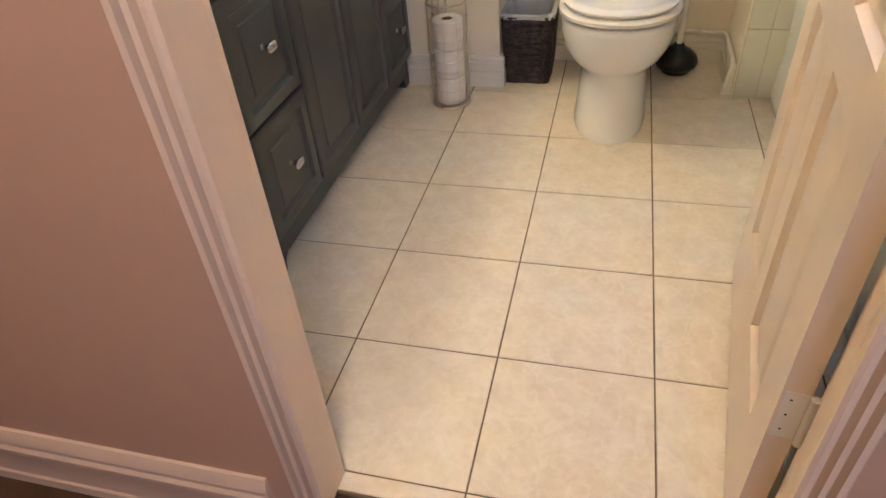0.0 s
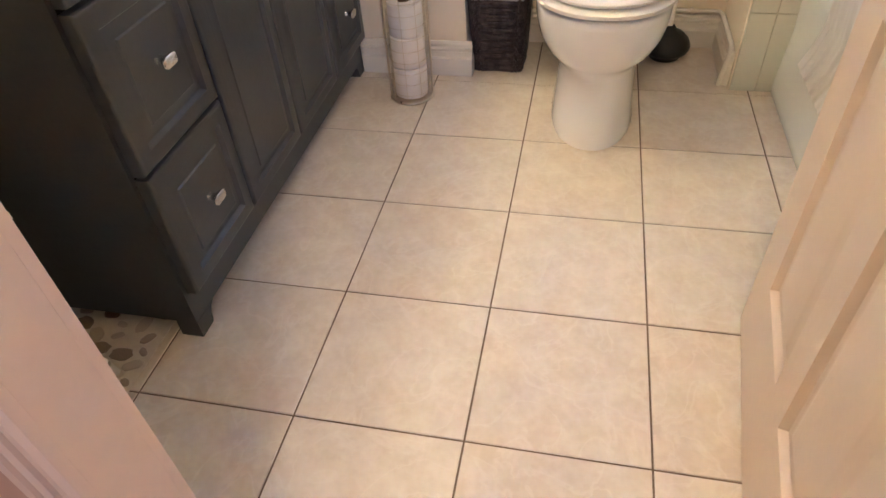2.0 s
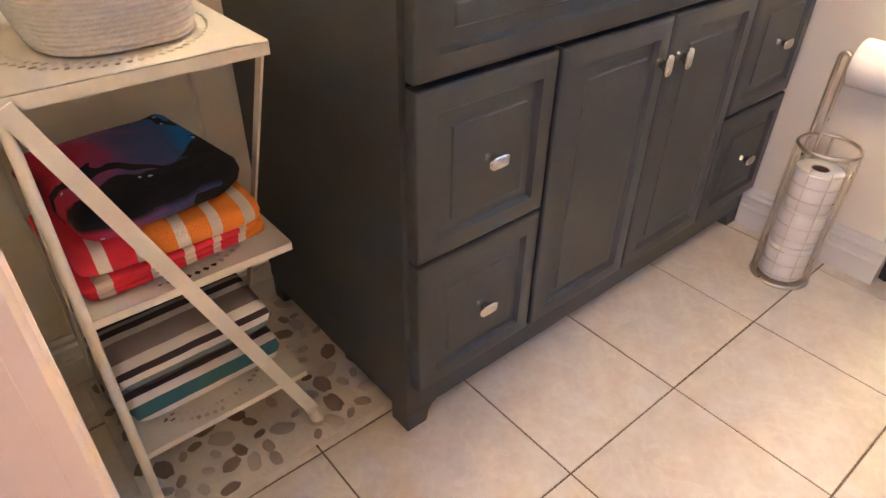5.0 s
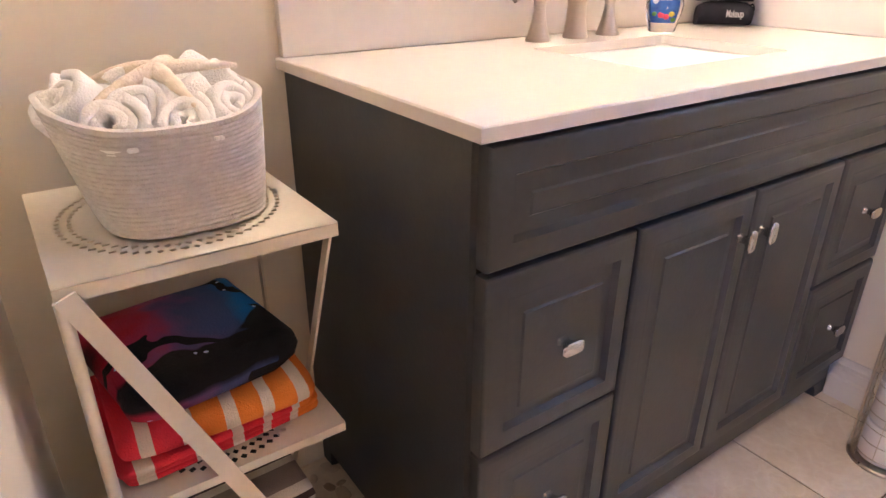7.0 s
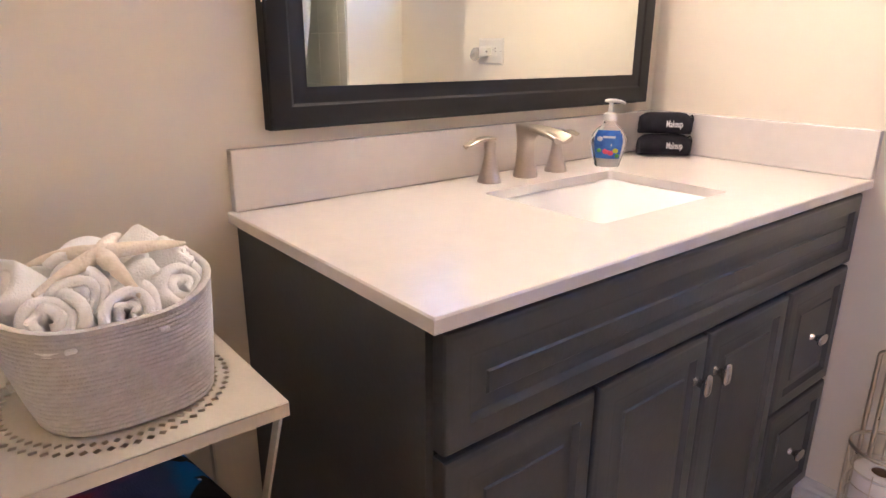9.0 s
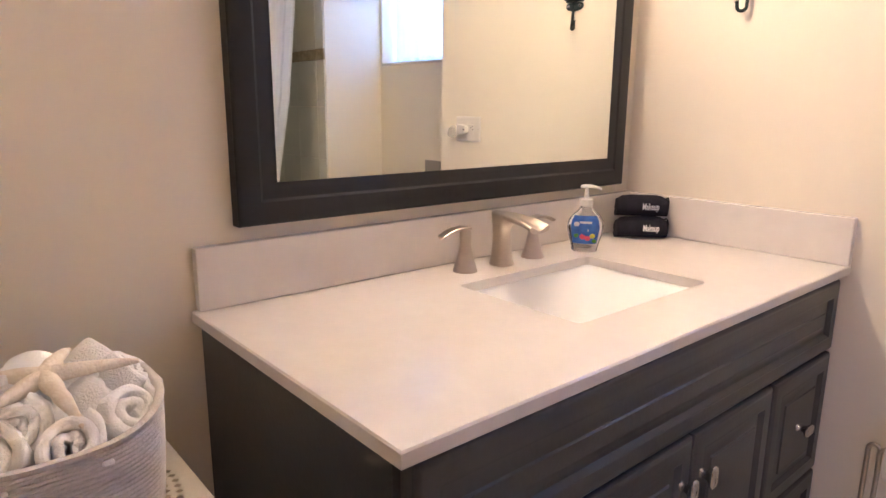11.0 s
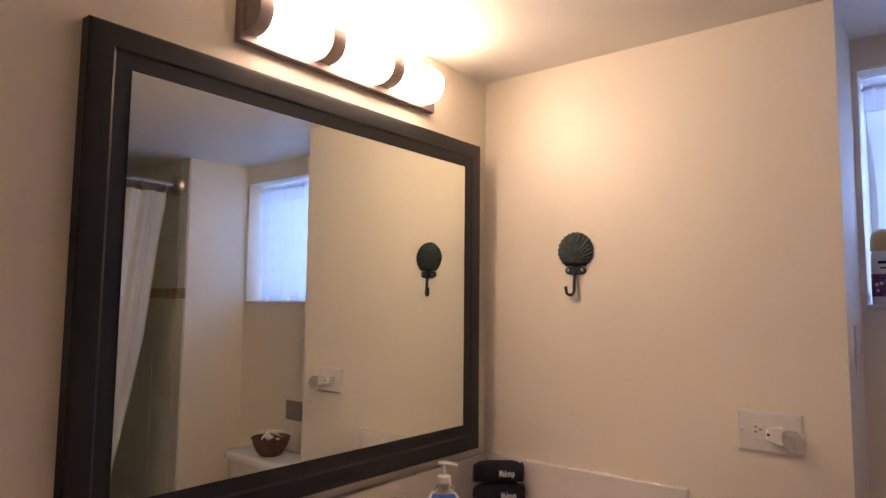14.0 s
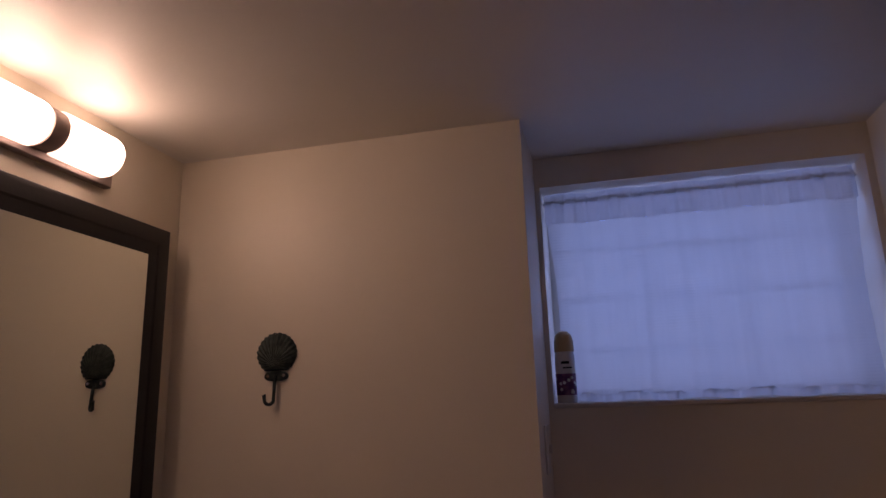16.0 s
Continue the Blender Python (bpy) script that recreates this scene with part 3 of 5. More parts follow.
def front_panel(name, parent, y0, y1, z0, z1, label="", wide=0.036):
    steps = [(0, 0.0), (0, 0.020), (0.0015, 0.0235), (0.006, 0.0265), (0.010, 0.0275), (wide - 0.004, 0.0275), (wide, 0.0285), (wide + 0.003, 0.0225),
             (wide + 0.006, 0.0185), (wide + 0.011, 0.0185), (wide + 0.029, 0.0235), (wide + 0.0315, 0.0265)]
    return part(name, loft(rect_rings(steps, y0, y1, z0, z1, VX + 0.001)), M["cabinet"], parent, label, smooth=22)


def knob(parent, y, z, turned=False):
    base = [(0.0098, 0.0080, 0.0), (0.0090, 0.0074, 0.003), (0.0072, 0.0060, 0.008), (0.0076, 0.0062, 0.013), (0.0120, 0.0078, 0.0175),
            (0.0195, 0.0104, 0.0205), (0.0212, 0.0114, 0.0235), (0.0200, 0.0108, 0.0265), (0.0150, 0.0078, 0.0282), (0.0, 0.0, 0.0286)]
    bm = loft([ring(0, 0, h, max(a, 1e-4), max(b, 1e-4), 28, 3.4) for a, b, h in base])
    k = part("knob", bm, M["steel"], parent, "polished metal oblong knob on a flared stem", smooth=50)
    k.matrix_basis = pose(VX + 0.0275, y, z) @ pose(0, 0, 0, 0, 90, 0) @ pose(0, 0, 0, 0, 0, 0 if turned else 90)
    return k


def vanity():
    v = thing("vanity_cabinet", pose(0, 0, 0), "slate-grey painted bathroom vanity with raised-panel doors and drawers", "cabinet")
    part("side_panel", box(WX + 0.004, VY0, 0.045, VX - 0.012, VY0 + 0.018, 0.892), M["cabinet"], v)
    part("side_panel", box(WX + 0.004, VY1 - 0.018, 0.045, VX - 0.012, VY1, 0.892), M["cabinet"], v)
    part("bottom_panel", box(WX + 0.004, VY0 + 0.018, 0.10, VX - 0.031, VY1 - 0.018, 0.118), M["cabinet"], v)
    part("back_panel", box(WX + 0.004, VY0 + 0.018, 0.118, WX + 0.016, VY1 - 0.018, 0.892), M["cabinet"], v)
    bm = box(VX - 0.012, VY0, 0.045, VX, VY0 + 0.012, 0.892)
    box(VX - 0.012, VY1 - 0.012, 0.045, VX, VY1, 0.892, bm=bm)
    box(VX - 0.012, VY0 + 0.012, 0.045, VX, VY1 - 0.012, 0.122, bm=bm)
    box(VX - 0.012, VY0 + 0.012, 0.880, VX, VY1 - 0.012, 0.892, bm=bm)
    part("face_frame", bm, M["cabinet"], v)
    # added near-black sheet: paints the shade seen between doors and drawers
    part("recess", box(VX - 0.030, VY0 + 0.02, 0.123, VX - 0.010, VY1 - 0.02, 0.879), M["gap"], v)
    for y, s in ((VY0, 1), (VY1, -1)):
        out = [(0, 0.0), (0.046, 0.0), (0.050, 0.010), (0.052, 0.024), (0.060, 0.038), (0.072, 0.0448), (0.0, 0.0448)]
        bm = loft([[(x, y + s * u, z) for u, z in out] for x in (VX - 0.05, VX + 0.001)])
        part("foot", bm, M["cabinet"], v, smooth=30)
    part("foot", box(WX + 0.01, VY0 + 0.001, 0, WX + 0.06, VY0 + 0.05, 0.045, 0.002), M["cabinet"], v)
    part("foot", box(WX + 0.01, VY1 - 0.05, 0, WX + 0.06, VY1 - 0.001, 0.045, 0.002), M["cabinet"], v)
    front_panel("false_front", v, VY0 + 0.010, VY1 - 0.010, 0.720, 0.883)
    cols = ((VY0 + 0.010, 1.852), (1.862, 2.164), (2.170, 2.474), (2.484, VY1 - 0.010))
    for i, (a, b) in enumerate(cols):
        if i in (0, 3):
            for z0, z1, zk in ((0.128, 0.414, 0.273), (0.421, 0.711, 0.573)):
                d = front_panel("drawer", v, a, b, z0, z1)
                knob(d, (a + b) / 2, zk)
        else:
            d = front_panel("door", v, a, b, 0.128, 0.711)
            knob(d, b - 0.030 if i == 1 else a + 0.030, 0.630, True)
    return v


vanity()

SINK = (-1.000, -0.704, 2.000, 2.408)
TOPX, TOPY0 = -0.570, 1.542


def vanity_top():
    t = thing("countertop", pose(0, 0, 0), "off-white polished quartz vanity top with a rectangular sink cut-out", "countertop")
    bm = bmesh.new()
    x0, x1, y0, y1 = SINK
    X0, X1, Y0, Y1 = WX + 0.001, TOPX, TOPY0, HY - 0.001
    zb, zt, c = 0.893, 0.913, 0.014
    hole = []
    for cx, cy, a0 in ((x1 - c, y1 - c, 0), (x0 + c, y1 - c, 90), (x0 + c, y0 + c, 180), (x1 - c, y0 + c, 270)):
        for k in range(5):
            a = radians(a0 + k * 22.5)
            hole.append((cx + c * math.cos(a), cy + c * math.sin(a)))
    outer = [(X1, Y1), (X0, Y1), (X0, Y0), (X1, Y0)]
    oi = []
    for k, o in enumerate(outer):
        oi.append(o)
    def rowat(z, i):
        return [bm.verts.new((p[0], p[1], z)) for p in hole], [bm.verts.new((p[0] - math.copysign(i, p[0] - (X0 + X1) / 2), p[1] - math.copysign(i, p[1] - (Y0 + Y1) / 2), z)) for p in oi]
    hb, ob = rowat(zb, 0.0)
    _, om = rowat(zt - 0.0025, 0.0)
    for q in _:
        bm.verts.remove(q)
    ht, ot = rowat(zt, 0.0025)
    for h, o, flip in ((hb, ob, 1), (ht, ot, 0)):
        for q in range(4):
            seg = [h[q * 5 + k] for k in range(5)]
            for k in range(4):
                bm.faces.new((o[q], seg[k + 1], seg[k]))
            bm.faces.new((o[q], o[(q + 1) % 4], h[(q * 5 + 5) % 20], seg[4]))
    for k in range(20):
        bm.faces.new((hb[k], hb[(k + 1) % 20], ht[(k + 1) % 20], ht[k]))
    for a, b in ((ob, om), (om, ot)):
        for k in range(4):
            bm.faces.new((a[k], a[(k + 1) % 4], b[(k + 1) % 4], b[k]))
    bmesh.ops.remove_doubles(bm, verts=bm.verts[:], dist=1e-6)
    part("slab", bm, M["quartz"], t)
    part("backsplash", box(WX + 0.001, TOPY0 + 0.008, 0.9135, WX + 0.021, HY - 0.001, 1.022, 0.0015), M["quartz"], t)
    part("side_splash", box(WX + 0.0215, HY - 0.021, 0.9135, TOPX, HY - 0.001, 1.022, 0.0015), M["quartz"], t)
    s = thing("sink_basin", pose(0, 0, 0), "white porcelain rectangular undermount sink with sloping sides", "sink")
    cx, cy, w, l = (x0 + x1) / 2, (y0 + y1) / 2, (x1 - x0) / 2 + 0.004, (y1 - y0) / 2 + 0.004
    rings = [ring(cx, cy, 0.8925, w + 0.02, l + 0.02, 48, 12), ring(cx, cy, 0.8925, w, l, 48, 12), ring(cx, cy, 0.888, w - 0.006, l - 0.010, 48, 11),
             ring(cx, cy, 0.800, w - 0.045, l - 0.085, 48, 5), ring(cx, cy, 0.768, w - 0.075, l - 0.135, 48, 4), ring(cx, cy, 0.760, 0.02, 0.02, 48, 2)]
    part("bowl", loft(rings, cap0=False), M["basin"], s, smooth=35)
    part("drain", lathe([(0.0, 0.7600), (0.020, 0.7615), (0.022, 0.7635), (0.012, 0.7650), (0.0, 0.7655)], 20, cx, cy), M["drain"], s, "round metal sink drain", smooth=True)


vanity_top()


def faucet():
    f = thing("faucet", pose(-1.070, 2.192, 0.9135), "brushed nickel widespread waterfall faucet with two lever handles", "faucet")
    side = (((-0.027, 0.002), (0.027, 0.002), 0.026), ((-0.0255, 0.010), (0.0245, 0.010), 0.0235), ((-0.0225, 0.035), (0.0195, 0.035), 0.0195), ((-0.0215, 0.065), (0.0180, 0.064), 0.0180), ((-0.0225, 0.090), (0.0185, 0.080), 0.0190),
            ((-0.0245, 0.110), (0.0235, 0.090), 0.0215), ((-0.0255, 0.1175), (0.0320, 0.0955), 0.0235), ((-0.018, 0.1195), (0.0430, 0.0985), 0.0250), ((0.010, 0.1200), (0.0560, 0.0985), 0.0270), ((0.040, 0.1185), (0.0700, 0.0955), 0.0285),
            ((0.070, 0.1155), (0.0850, 0.0935), 0.0300), ((0.094, 0.1105), (0.0990, 0.0895), 0.0310), ((0.108, 0.1060), (0.1070, 0.0845), 0.0300))
    rings = []
    for i, ((ux, uz), (lx, lz), wide) in enumerate(side):
        dish = max(0, i - 6) / 6
        r = []
        for k in range(32):
            b = 2 * math.pi * k / 32
            c, q = math.cos(b), math.sin(b)
            up = math.copysign(abs(c) ** 0.75, c)
            if c > 0:
                up *= 1 - 1.45 * dish * (1 - abs(q) ** 1.5)
            r.append(((ux + lx) / 2 + (ux - lx) / 2 * up, wide * q, (uz + lz) / 2 + (uz - lz) / 2 * up))
        rings.append(r)
    part("spout", loft(rings), M["nickel"], f, "brushed nickel arched open-channel spout", smooth=45)
    part("base_ring", lathe([(0.0265, 0.0), (0.0265, 0.002), (0.0250, 0.003)], 24), M["nickel"], f, smooth=30)
    for s in (-1, 1):
        h = part("handle", lathe([(0.0262, 0.0), (0.0262, 0.002), (0.0240, 0.008), (0.0180, 0.028), (0.0140, 0.046), (0.0120, 0.060), (0.0118, 0.068), (0.0128, 0.071), (0.0128, 0.084), (0.0095, 0.090), (0.0, 0.092)], 24, 0, 0),
                 M["nickel"], f, smooth=35)
        h.location = (-0.004, s * 0.106, 0)
        rr = []
        for u, z, w, th in ((-0.011, 0.089, 0.009, 0.004), (0.008, 0.092, 0.012, 0.0045), (0.028, 0.091, 0.012, 0.004), (0.048, 0.087, 0.0115, 0.0035), (0.068, 0.079, 0.0095, 0.003)):
            rr.append([(w * math.cos(2 * math.pi * k / 12), s * u, z + th * math.sin(2 * math.pi * k / 12) + (0.004 * abs(math.cos(2 * math.pi * k / 12)))) for k in range(12)])
        lv = part("lever", loft(rr), M["nickel"], h, "brushed nickel curved lever", smooth=50)


faucet()


def mirror():
    y0, y1, z0, z1 = 1.624, 2.712, 1.050, 1.915
    m = thing("wall_mirror", pose(0, 0, 0) @ Matrix.Translation((WX, 2.165, 0)) @ pose(0, 0, 0, 0, 0, -0.6) @ Matrix.Translation((-WX, -2.165, 0)), "large rectangular wall mirror in a wide charcoal moulded frame", "mirror")
    w = 0.079
    steps = [(0, -0.0085), (0, 0.017), (0.003, 0.021), (0.010, 0.023), (0.040, 0.022), (0.045, 0.019), (0.057, 0.0185), (0.064, 0.017), (0.071, 0.0155), (w, 0.015), (w, 0.010)]
    part("frame", loft(rect_rings(steps, y0, y1, z0, z1, WX + 0.015), cap1=False, cap0=False), M["frame"], m, smooth=22)
    part("glass", box(WX + 0.020, y0 + w - 0.006, z0 + w - 0.006, WX + 0.0335, y1 - w + 0.006, z1 - w + 0.006), M["mirror"], m, "clear mirror glass")


mirror()


def vanity_light():
    y0, y1, z0, z1 = 1.908, 2.522, 1.972, 2.090
    v = thing("vanity_light", pose(0, 0, 0), "three-lamp brushed metal vanity light bar with lit opal glass cylinders", "light")
    part("backplate", box(WX + 0.0005, y0, z0, WX + 0.021, y1, z1, 0.002), M["bronze"], v)
    zc, rz, rx = 2.034, 0.050, 0.060

    def half(y, k, x0=WX + 0.0212):
        return [(x0 + rx * k * math.cos(radians(a)) ** 0.8 if abs(a) < 90 else x0, y, zc + rz * k * math.sin(radians(a))) for a in range(-90, 91, 9)]

    y, pitch, collar = y0 + 0.002, 0.1955, 0.042
    for i in range(3):
        part("collar", loft([half(y + 0.006 * (i == 0), 0.80), half(y + 0.006 * (i == 0), 0.90), half(y + collar, 0.90), half(y + collar, 0.80)]), M["bronze"], v, "dark metal band between the glasses", smooth=30)
        a, b = y + collar + 0.0005, y + pitch - 0.0005
        part("glass_shade", loft([half(a - 0.004, 0.905), half(a - 0.003, 0.94), half(a + 0.006, 0.96), half(b - 0.014, 0.96), half(b - 0.005, 0.92), half(b - 0.001, 0.84), half(b, 0.72)]), M["lampglass"], v, "lit opal glass shade", smooth=60)
        y += pitch


vanity_light()


def shell_hook():
    h = thing("shell_hook", pose(-0.862, HY, 1.60), "dark green-black cast iron scallop shell wall hook", "hook")
    R = 0.052
    rows = []
    n = 115
    for j, f in enumerate((0.0, 0.2, 0.4, 0.6, 0.8, 0.93, 1.0)):
        row = []
        for i in range(n):
            a = radians(-52 + 284 * i / (n - 1))
            ribs = 0.5 + 0.5 * math.cos(i / (n - 1) * 2 * math.pi * 19)
            r = R * (1 + 0.035 * ribs) * f * (1.0 - 0.10 * max(0.0, -math.sin(a)))
            d = 0.016 * (1 - f ** 2.2) + 0.003 + 0.0030 * ribs * f
            row.append((r * math.cos(a), -d, -0.006 * (1 - f) - 0.02 * (1 - f) + r * math.sin(a)))
        rows.append(row)
    rows.append([(x, -0.0005, z) for x, _, z in rows[-1]])
    bm = loft(rows, cap0=False, cap1=False)
    part("shell", bm, M["iron"], h, smooth=60)
    bm = loft([[(x, y, z) for x, z, _ in ring(0, -0.052, 0, 0.031 - q, 0.0120 - q, 28, 2.6)] for y, q in ((-0.0008, 0), (-0.005, 0), (-0.0065, 0.002))])
    part("mounting_plate", bm, M["iron"], h)
    for x in (-0.021, 0.021):
        bm = lathe([(0.0052, 0.0), (0.0046, 0.002), (0.0, 0.0032)], 14)
        s = part("screw", bm, M["steel"], h, "small bright screw head", smooth=True)
        s.matrix_basis = pose(x, -0.0065, -0.051, 90, 0, 0)
    pts = [(0, -0.007, -0.050), (0, -0.011, -0.075), (0, -0.013, -0.100)]
    pts += [(-0.0088 + 0.0088 * math.cos(radians(-k * 20)), -0.014 - 0.0012 * k, -0.110 + 0.0088 * math.sin(radians(-k * 20))) for k in range(0, 10)]
    pts += [(-0.0180, -0.026, -0.100), (-0.0190, -0.027, -0.096)]
    part("hook_arm", tube(pts, [0.0042] * (len(pts) - 1) + [0.0055], 10), M["iron"], h, smooth=60)


shell_hook()


def outlet():
    o = thing("wall_outlet", pose(-0.391, HY, 1.175), "white two-gang outlet cover plate with a plug-in night light", "outlet")
    part("cover_plate", loft([[(a, -d, b) for a, b in ((-0.066 + q, -0.045 + q), (0.066 - q, -0.045 + q), (0.066 - q, 0.045 - q), (-0.066 + q, 0.045 - q))] for q, d in ((0, 0.0005), (0, 0.003), (0.0015, 0.0048), (0.006, 0.0064))]), M["outlet"], o)
    part("receptacle", box(-0.034, -0.0078, -0.018, 0.026, -0.0055, 0.017, 0.0012), M["outlet"], o)
    for x, z in ((-0.028, 0.010), (-0.028, -0.001), (-0.018, 0.005)):
        part("slot", box(x - 0.0035, -0.0084, z - 0.0011, x + 0.0035, -0.0074, z + 0.0011), M["slot"], o)
    rings = [[(x, -0.0092, z0), (x, -0.0092, z1), (x, -d, z1), (x, -d, z0)] for x, z0, z1, d in ((-0.006, -0.012, 0.008, 0.013), (0.000, -0.014, 0.012, 0.024), (0.028, -0.020, 0.016, 0.034), (0.030, -0.020, 0.015, 0.034))]
    n = part("night_light", loft(rings), M["outlet"], o, "small white plug-in night light", smooth=20)
    part("sensor", box(-0.0015, -0.0260, -0.004, 0.0045, -0.0232, 0.001), M["slot"], n, "small dark light sensor")
    lens = [[(x, -0.030 + r * 0.9 * math.cos(2 * math.pi * k / 10), z + r * math.sin(2 * math.pi * k / 10)) for k in range(10)] for x, r, z in ((0.0305, 0.011, -0.002), (0.040, 0.020, -0.006), (0.060, 0.024, -0.012), (0.072, 0.014, -0.016))]
    part("night_light_lens", loft(lens), M["lens"], n, "clear faceted plastic lens")
    part("screw", box(-0.058, -0.0068, -0.002, -0.054, -0.0058, 0.002), M["steel"], o)


outlet()


# ---- shelf with towels ----
SX0, SX1, SY0, SY1 = -1.100, -0.750, 1.115, 1.448


def shelf_plate(name, parent, x0, x1, y0, y1, z, rows, lip=0.016, shape="ring"):
    """The plate is laid as cells; diamond holes are real openings between them."""
    bm = bmesh.new()
    t = 0.0016
    cx, cy = (x0 + x1) / 2, (y0 + y1) / 2
    if shape == "ring":
        R0 = rows[0]
        K = 64
        d = 0.0155
        R1 = R0 + d * 2
        def pr(r, k, zz):
            a = 2 * math.pi * k / K
            return (cx + r * math.cos(a), cy + r * 0.96 * math.sin(a), zz)
        grid = {}
        def v(r, k, zz):
            key = (round(r, 5), round(k % K, 2), zz)
            if key not in grid:
                grid[key] = bm.verts.new(pr(r, k % K, zz))
            return grid[key]
        for zz in (z, z - t):
            bm.faces.new([v(R0 - 0.004, k, zz) for k in range(K)])
            for k in range(K):
                bm.faces.new((v(R0 - 0.004, k, zz), v(R0 - 0.004, k + 1, zz), v(R0, k + 1, zz), v(R0, k, zz)))
            for j in range(2):
                ra = R0 + j * d
                for k in range(K):
                    o = 0.5 * (j % 2)
                    a = [(ra, k + o), (ra + d, k + o), (ra + d / 2, k + o - 0.5), (ra + d / 2, k + o + 0.5)]
                    lo, hi, le, ri = a
                    h = 0.86
                    def mixp(p, q, f):
                        return (p[0] * (1 - f) + q[0] * f, p[1] * (1 - f) + q[1] * f)
                    c = (ra + d / 2, k + o)
                    il, ih, ie, ir = (mixp(c, p, h) for p in (lo, hi, le, ri))
                    for p, q, qi, pi in ((lo, ri, ir, il), (ri, hi, ih, ir), (hi, le, ie, ih), (le, lo, il, ie)):
                        bm.faces.new((v(*p, zz), v(*q, zz), v(*qi, zz), v(*pi, zz)))
            for k in range(K):
                # fill the teeth between diamonds
                bm.faces.new((v(R0, k, zz), v(R0, k + 1, zz), v(R0 + d / 2, k + 0.5, zz)))
                bm.faces.new((v(R0 + d / 2, k + 0.5, zz), v(R0 + d, k + 1, zz), v(R0 + d, k + 0.5, zz)))
                bm.faces.new((v(R0 + d / 2, k + 0.5, zz), v(R0 + d, k + 0.5, zz), v(R0 + d, k, zz)))
                bm.faces.new((v(R0 + d, k + 0.5, zz), v(R0 + d, k + 1, zz), v(R0 + 1.5 * d, k + 1, zz)))
                bm.faces.new((v(R0 + d, k + 0.5, zz), v(R0 + d, k, zz), v(R0 + 1.5 * d, k, zz)))
                bm.faces.new((v(R0 + 1.5 * d, k, zz), v(R1, k + 0.5, zz), v(R1, k - 0.5, zz)))
            # out to the rectangle
            edge = []
            for k in range(K):
                a = 2 * math.pi * (k + 0.5) / K
                c, s = math.cos(a), math.sin(a) * 0.96
                f = min((x1 - x0) / 2 / max(abs(c), 1e-6), (y1 - y0) / 2 / max(abs(s), 1e-6))
                edge.append((a, bm.verts.new((cx + c * f, cy + s * f, zz))))
            corners = {q: bm.verts.new((cx + q[0] * (x1 - x0) / 2, cy + q[1] * (y1 - y0) / 2, zz)) for q in ((1, 1), (-1, 1), (-1, -1), (1, -1))}
            for k in range(K):
                a, b = edge[k][1], edge[(k + 1) % K][1]
                f = [v(R1, k + 0.5, zz), a]
                if abs(a.co.x - b.co.x) > 1e-5 and abs(a.co.y - b.co.y) > 1e-5:
                    mid = ((a.co.x + b.co.x) / 2 - cx, (a.co.y + b.co.y) / 2 - cy)
                    f.append(corners[(1 if mid[0] > 0 else -1, 1 if mid[1] > 0 else -1)])
                f += [b, v(R1, k + 1.5, zz)]
                bm.faces.new(f)
    p = part(name, bm, M["shelf"], parent)
    for e in ((x0, y0, x0 + 0.0016, y1), (x1 - 0.0016, y0, x1, y1), (x0 + 0.0016, y0, x1 - 0.0016, y0 + 0.0016), (x0 + 0.0016, y1 - 0.0016, x1 - 0.0016, y1)):
        part("lip", box(e[0], e[1], z - lip, e[2], e[3], z - t), M["shelf"], p)
    return p


def flat_bar(a, b, w=0.018, t=0.003, across=(0, 1, 0)):
    a, b, s = Vector(a), Vector(b), Vector(across).normalized()
    d = (b - a).normalized()
    n = d.cross(s).normalized()
    s = n.cross(d).normalized()
    return loft([[tuple(e + s * (w / 2 * i) + n * (t / 2 * j)) for i, j in ((-1, -1), (1, -1), (1, 1), (-1, 1))] for e in (a, b)])


def shelf():
    s = thing("folding_shelf", pose(0, 0, 0), "three-tier folding metal shelf in distressed white with diamond cut-outs", "shelf")
    shelf_plate("top_shelf", s, SX0, SX1, SY0, SY1, 0.762, (0.124,), 0.020)
    shelf_plate("middle_shelf", s, SX0 + 0.020, SX1 - 0.001, SY0 + 0.006, SY1 - 0.010, 0.434, (0.125,), 0.016)
    shelf_plate("bottom_shelf", s, SX0 + 0.030, SX1 + 0.001, SY0 + 0.006, SY1 - 0.020, 0.142, (0.125,), 0.014)
    part("brace", flat_bar((SX1 + 0.006, SY0 + 0.010, 0.752), (SX1 + 0.006, SY1 - 0.018, 0.030), 0.024, 0.004, (0, 1, 0.4)), M["shelf"], s)
    part("foot", tube([(SX1 + 0.006, SY1 - 0.024, 0.04), (SX1 + 0.006, SY1 - 0.014, 0.0)], 0.0115, 14), M["shelf"], s, smooth=40)
    for y in (SY0 + 0.004, SY1 - 0.004):
        part("leg", flat_bar((SX1 - 0.022, y, 0.744), (SX0 + 0.20, y, 0.43), 0.016, 0.004, (1, 0, 0)), M["shelf"], s)
        part("leg", flat_bar((SX0 + 0.20, y, 0.43), (SX0 + 0.02, y, 0.0), 0.016, 0.004, (1, 0, 0)), M["shelf"], s)
        part("leg", flat_bar((SX0 + 0.012, y, 0.744), (SX0 + 0.03, y, 0.0), 0.016, 0.004, (1, 0, 0)), M["shelf"], s)
    part("leg", tube([(SX1 - 0.002, SY0 + 0.006, 0.744), (SX1 + 0.006, SY0 + 0.006, 0.0)], 0.008, 12), M["shelf"], s, smooth=40)


shelf()


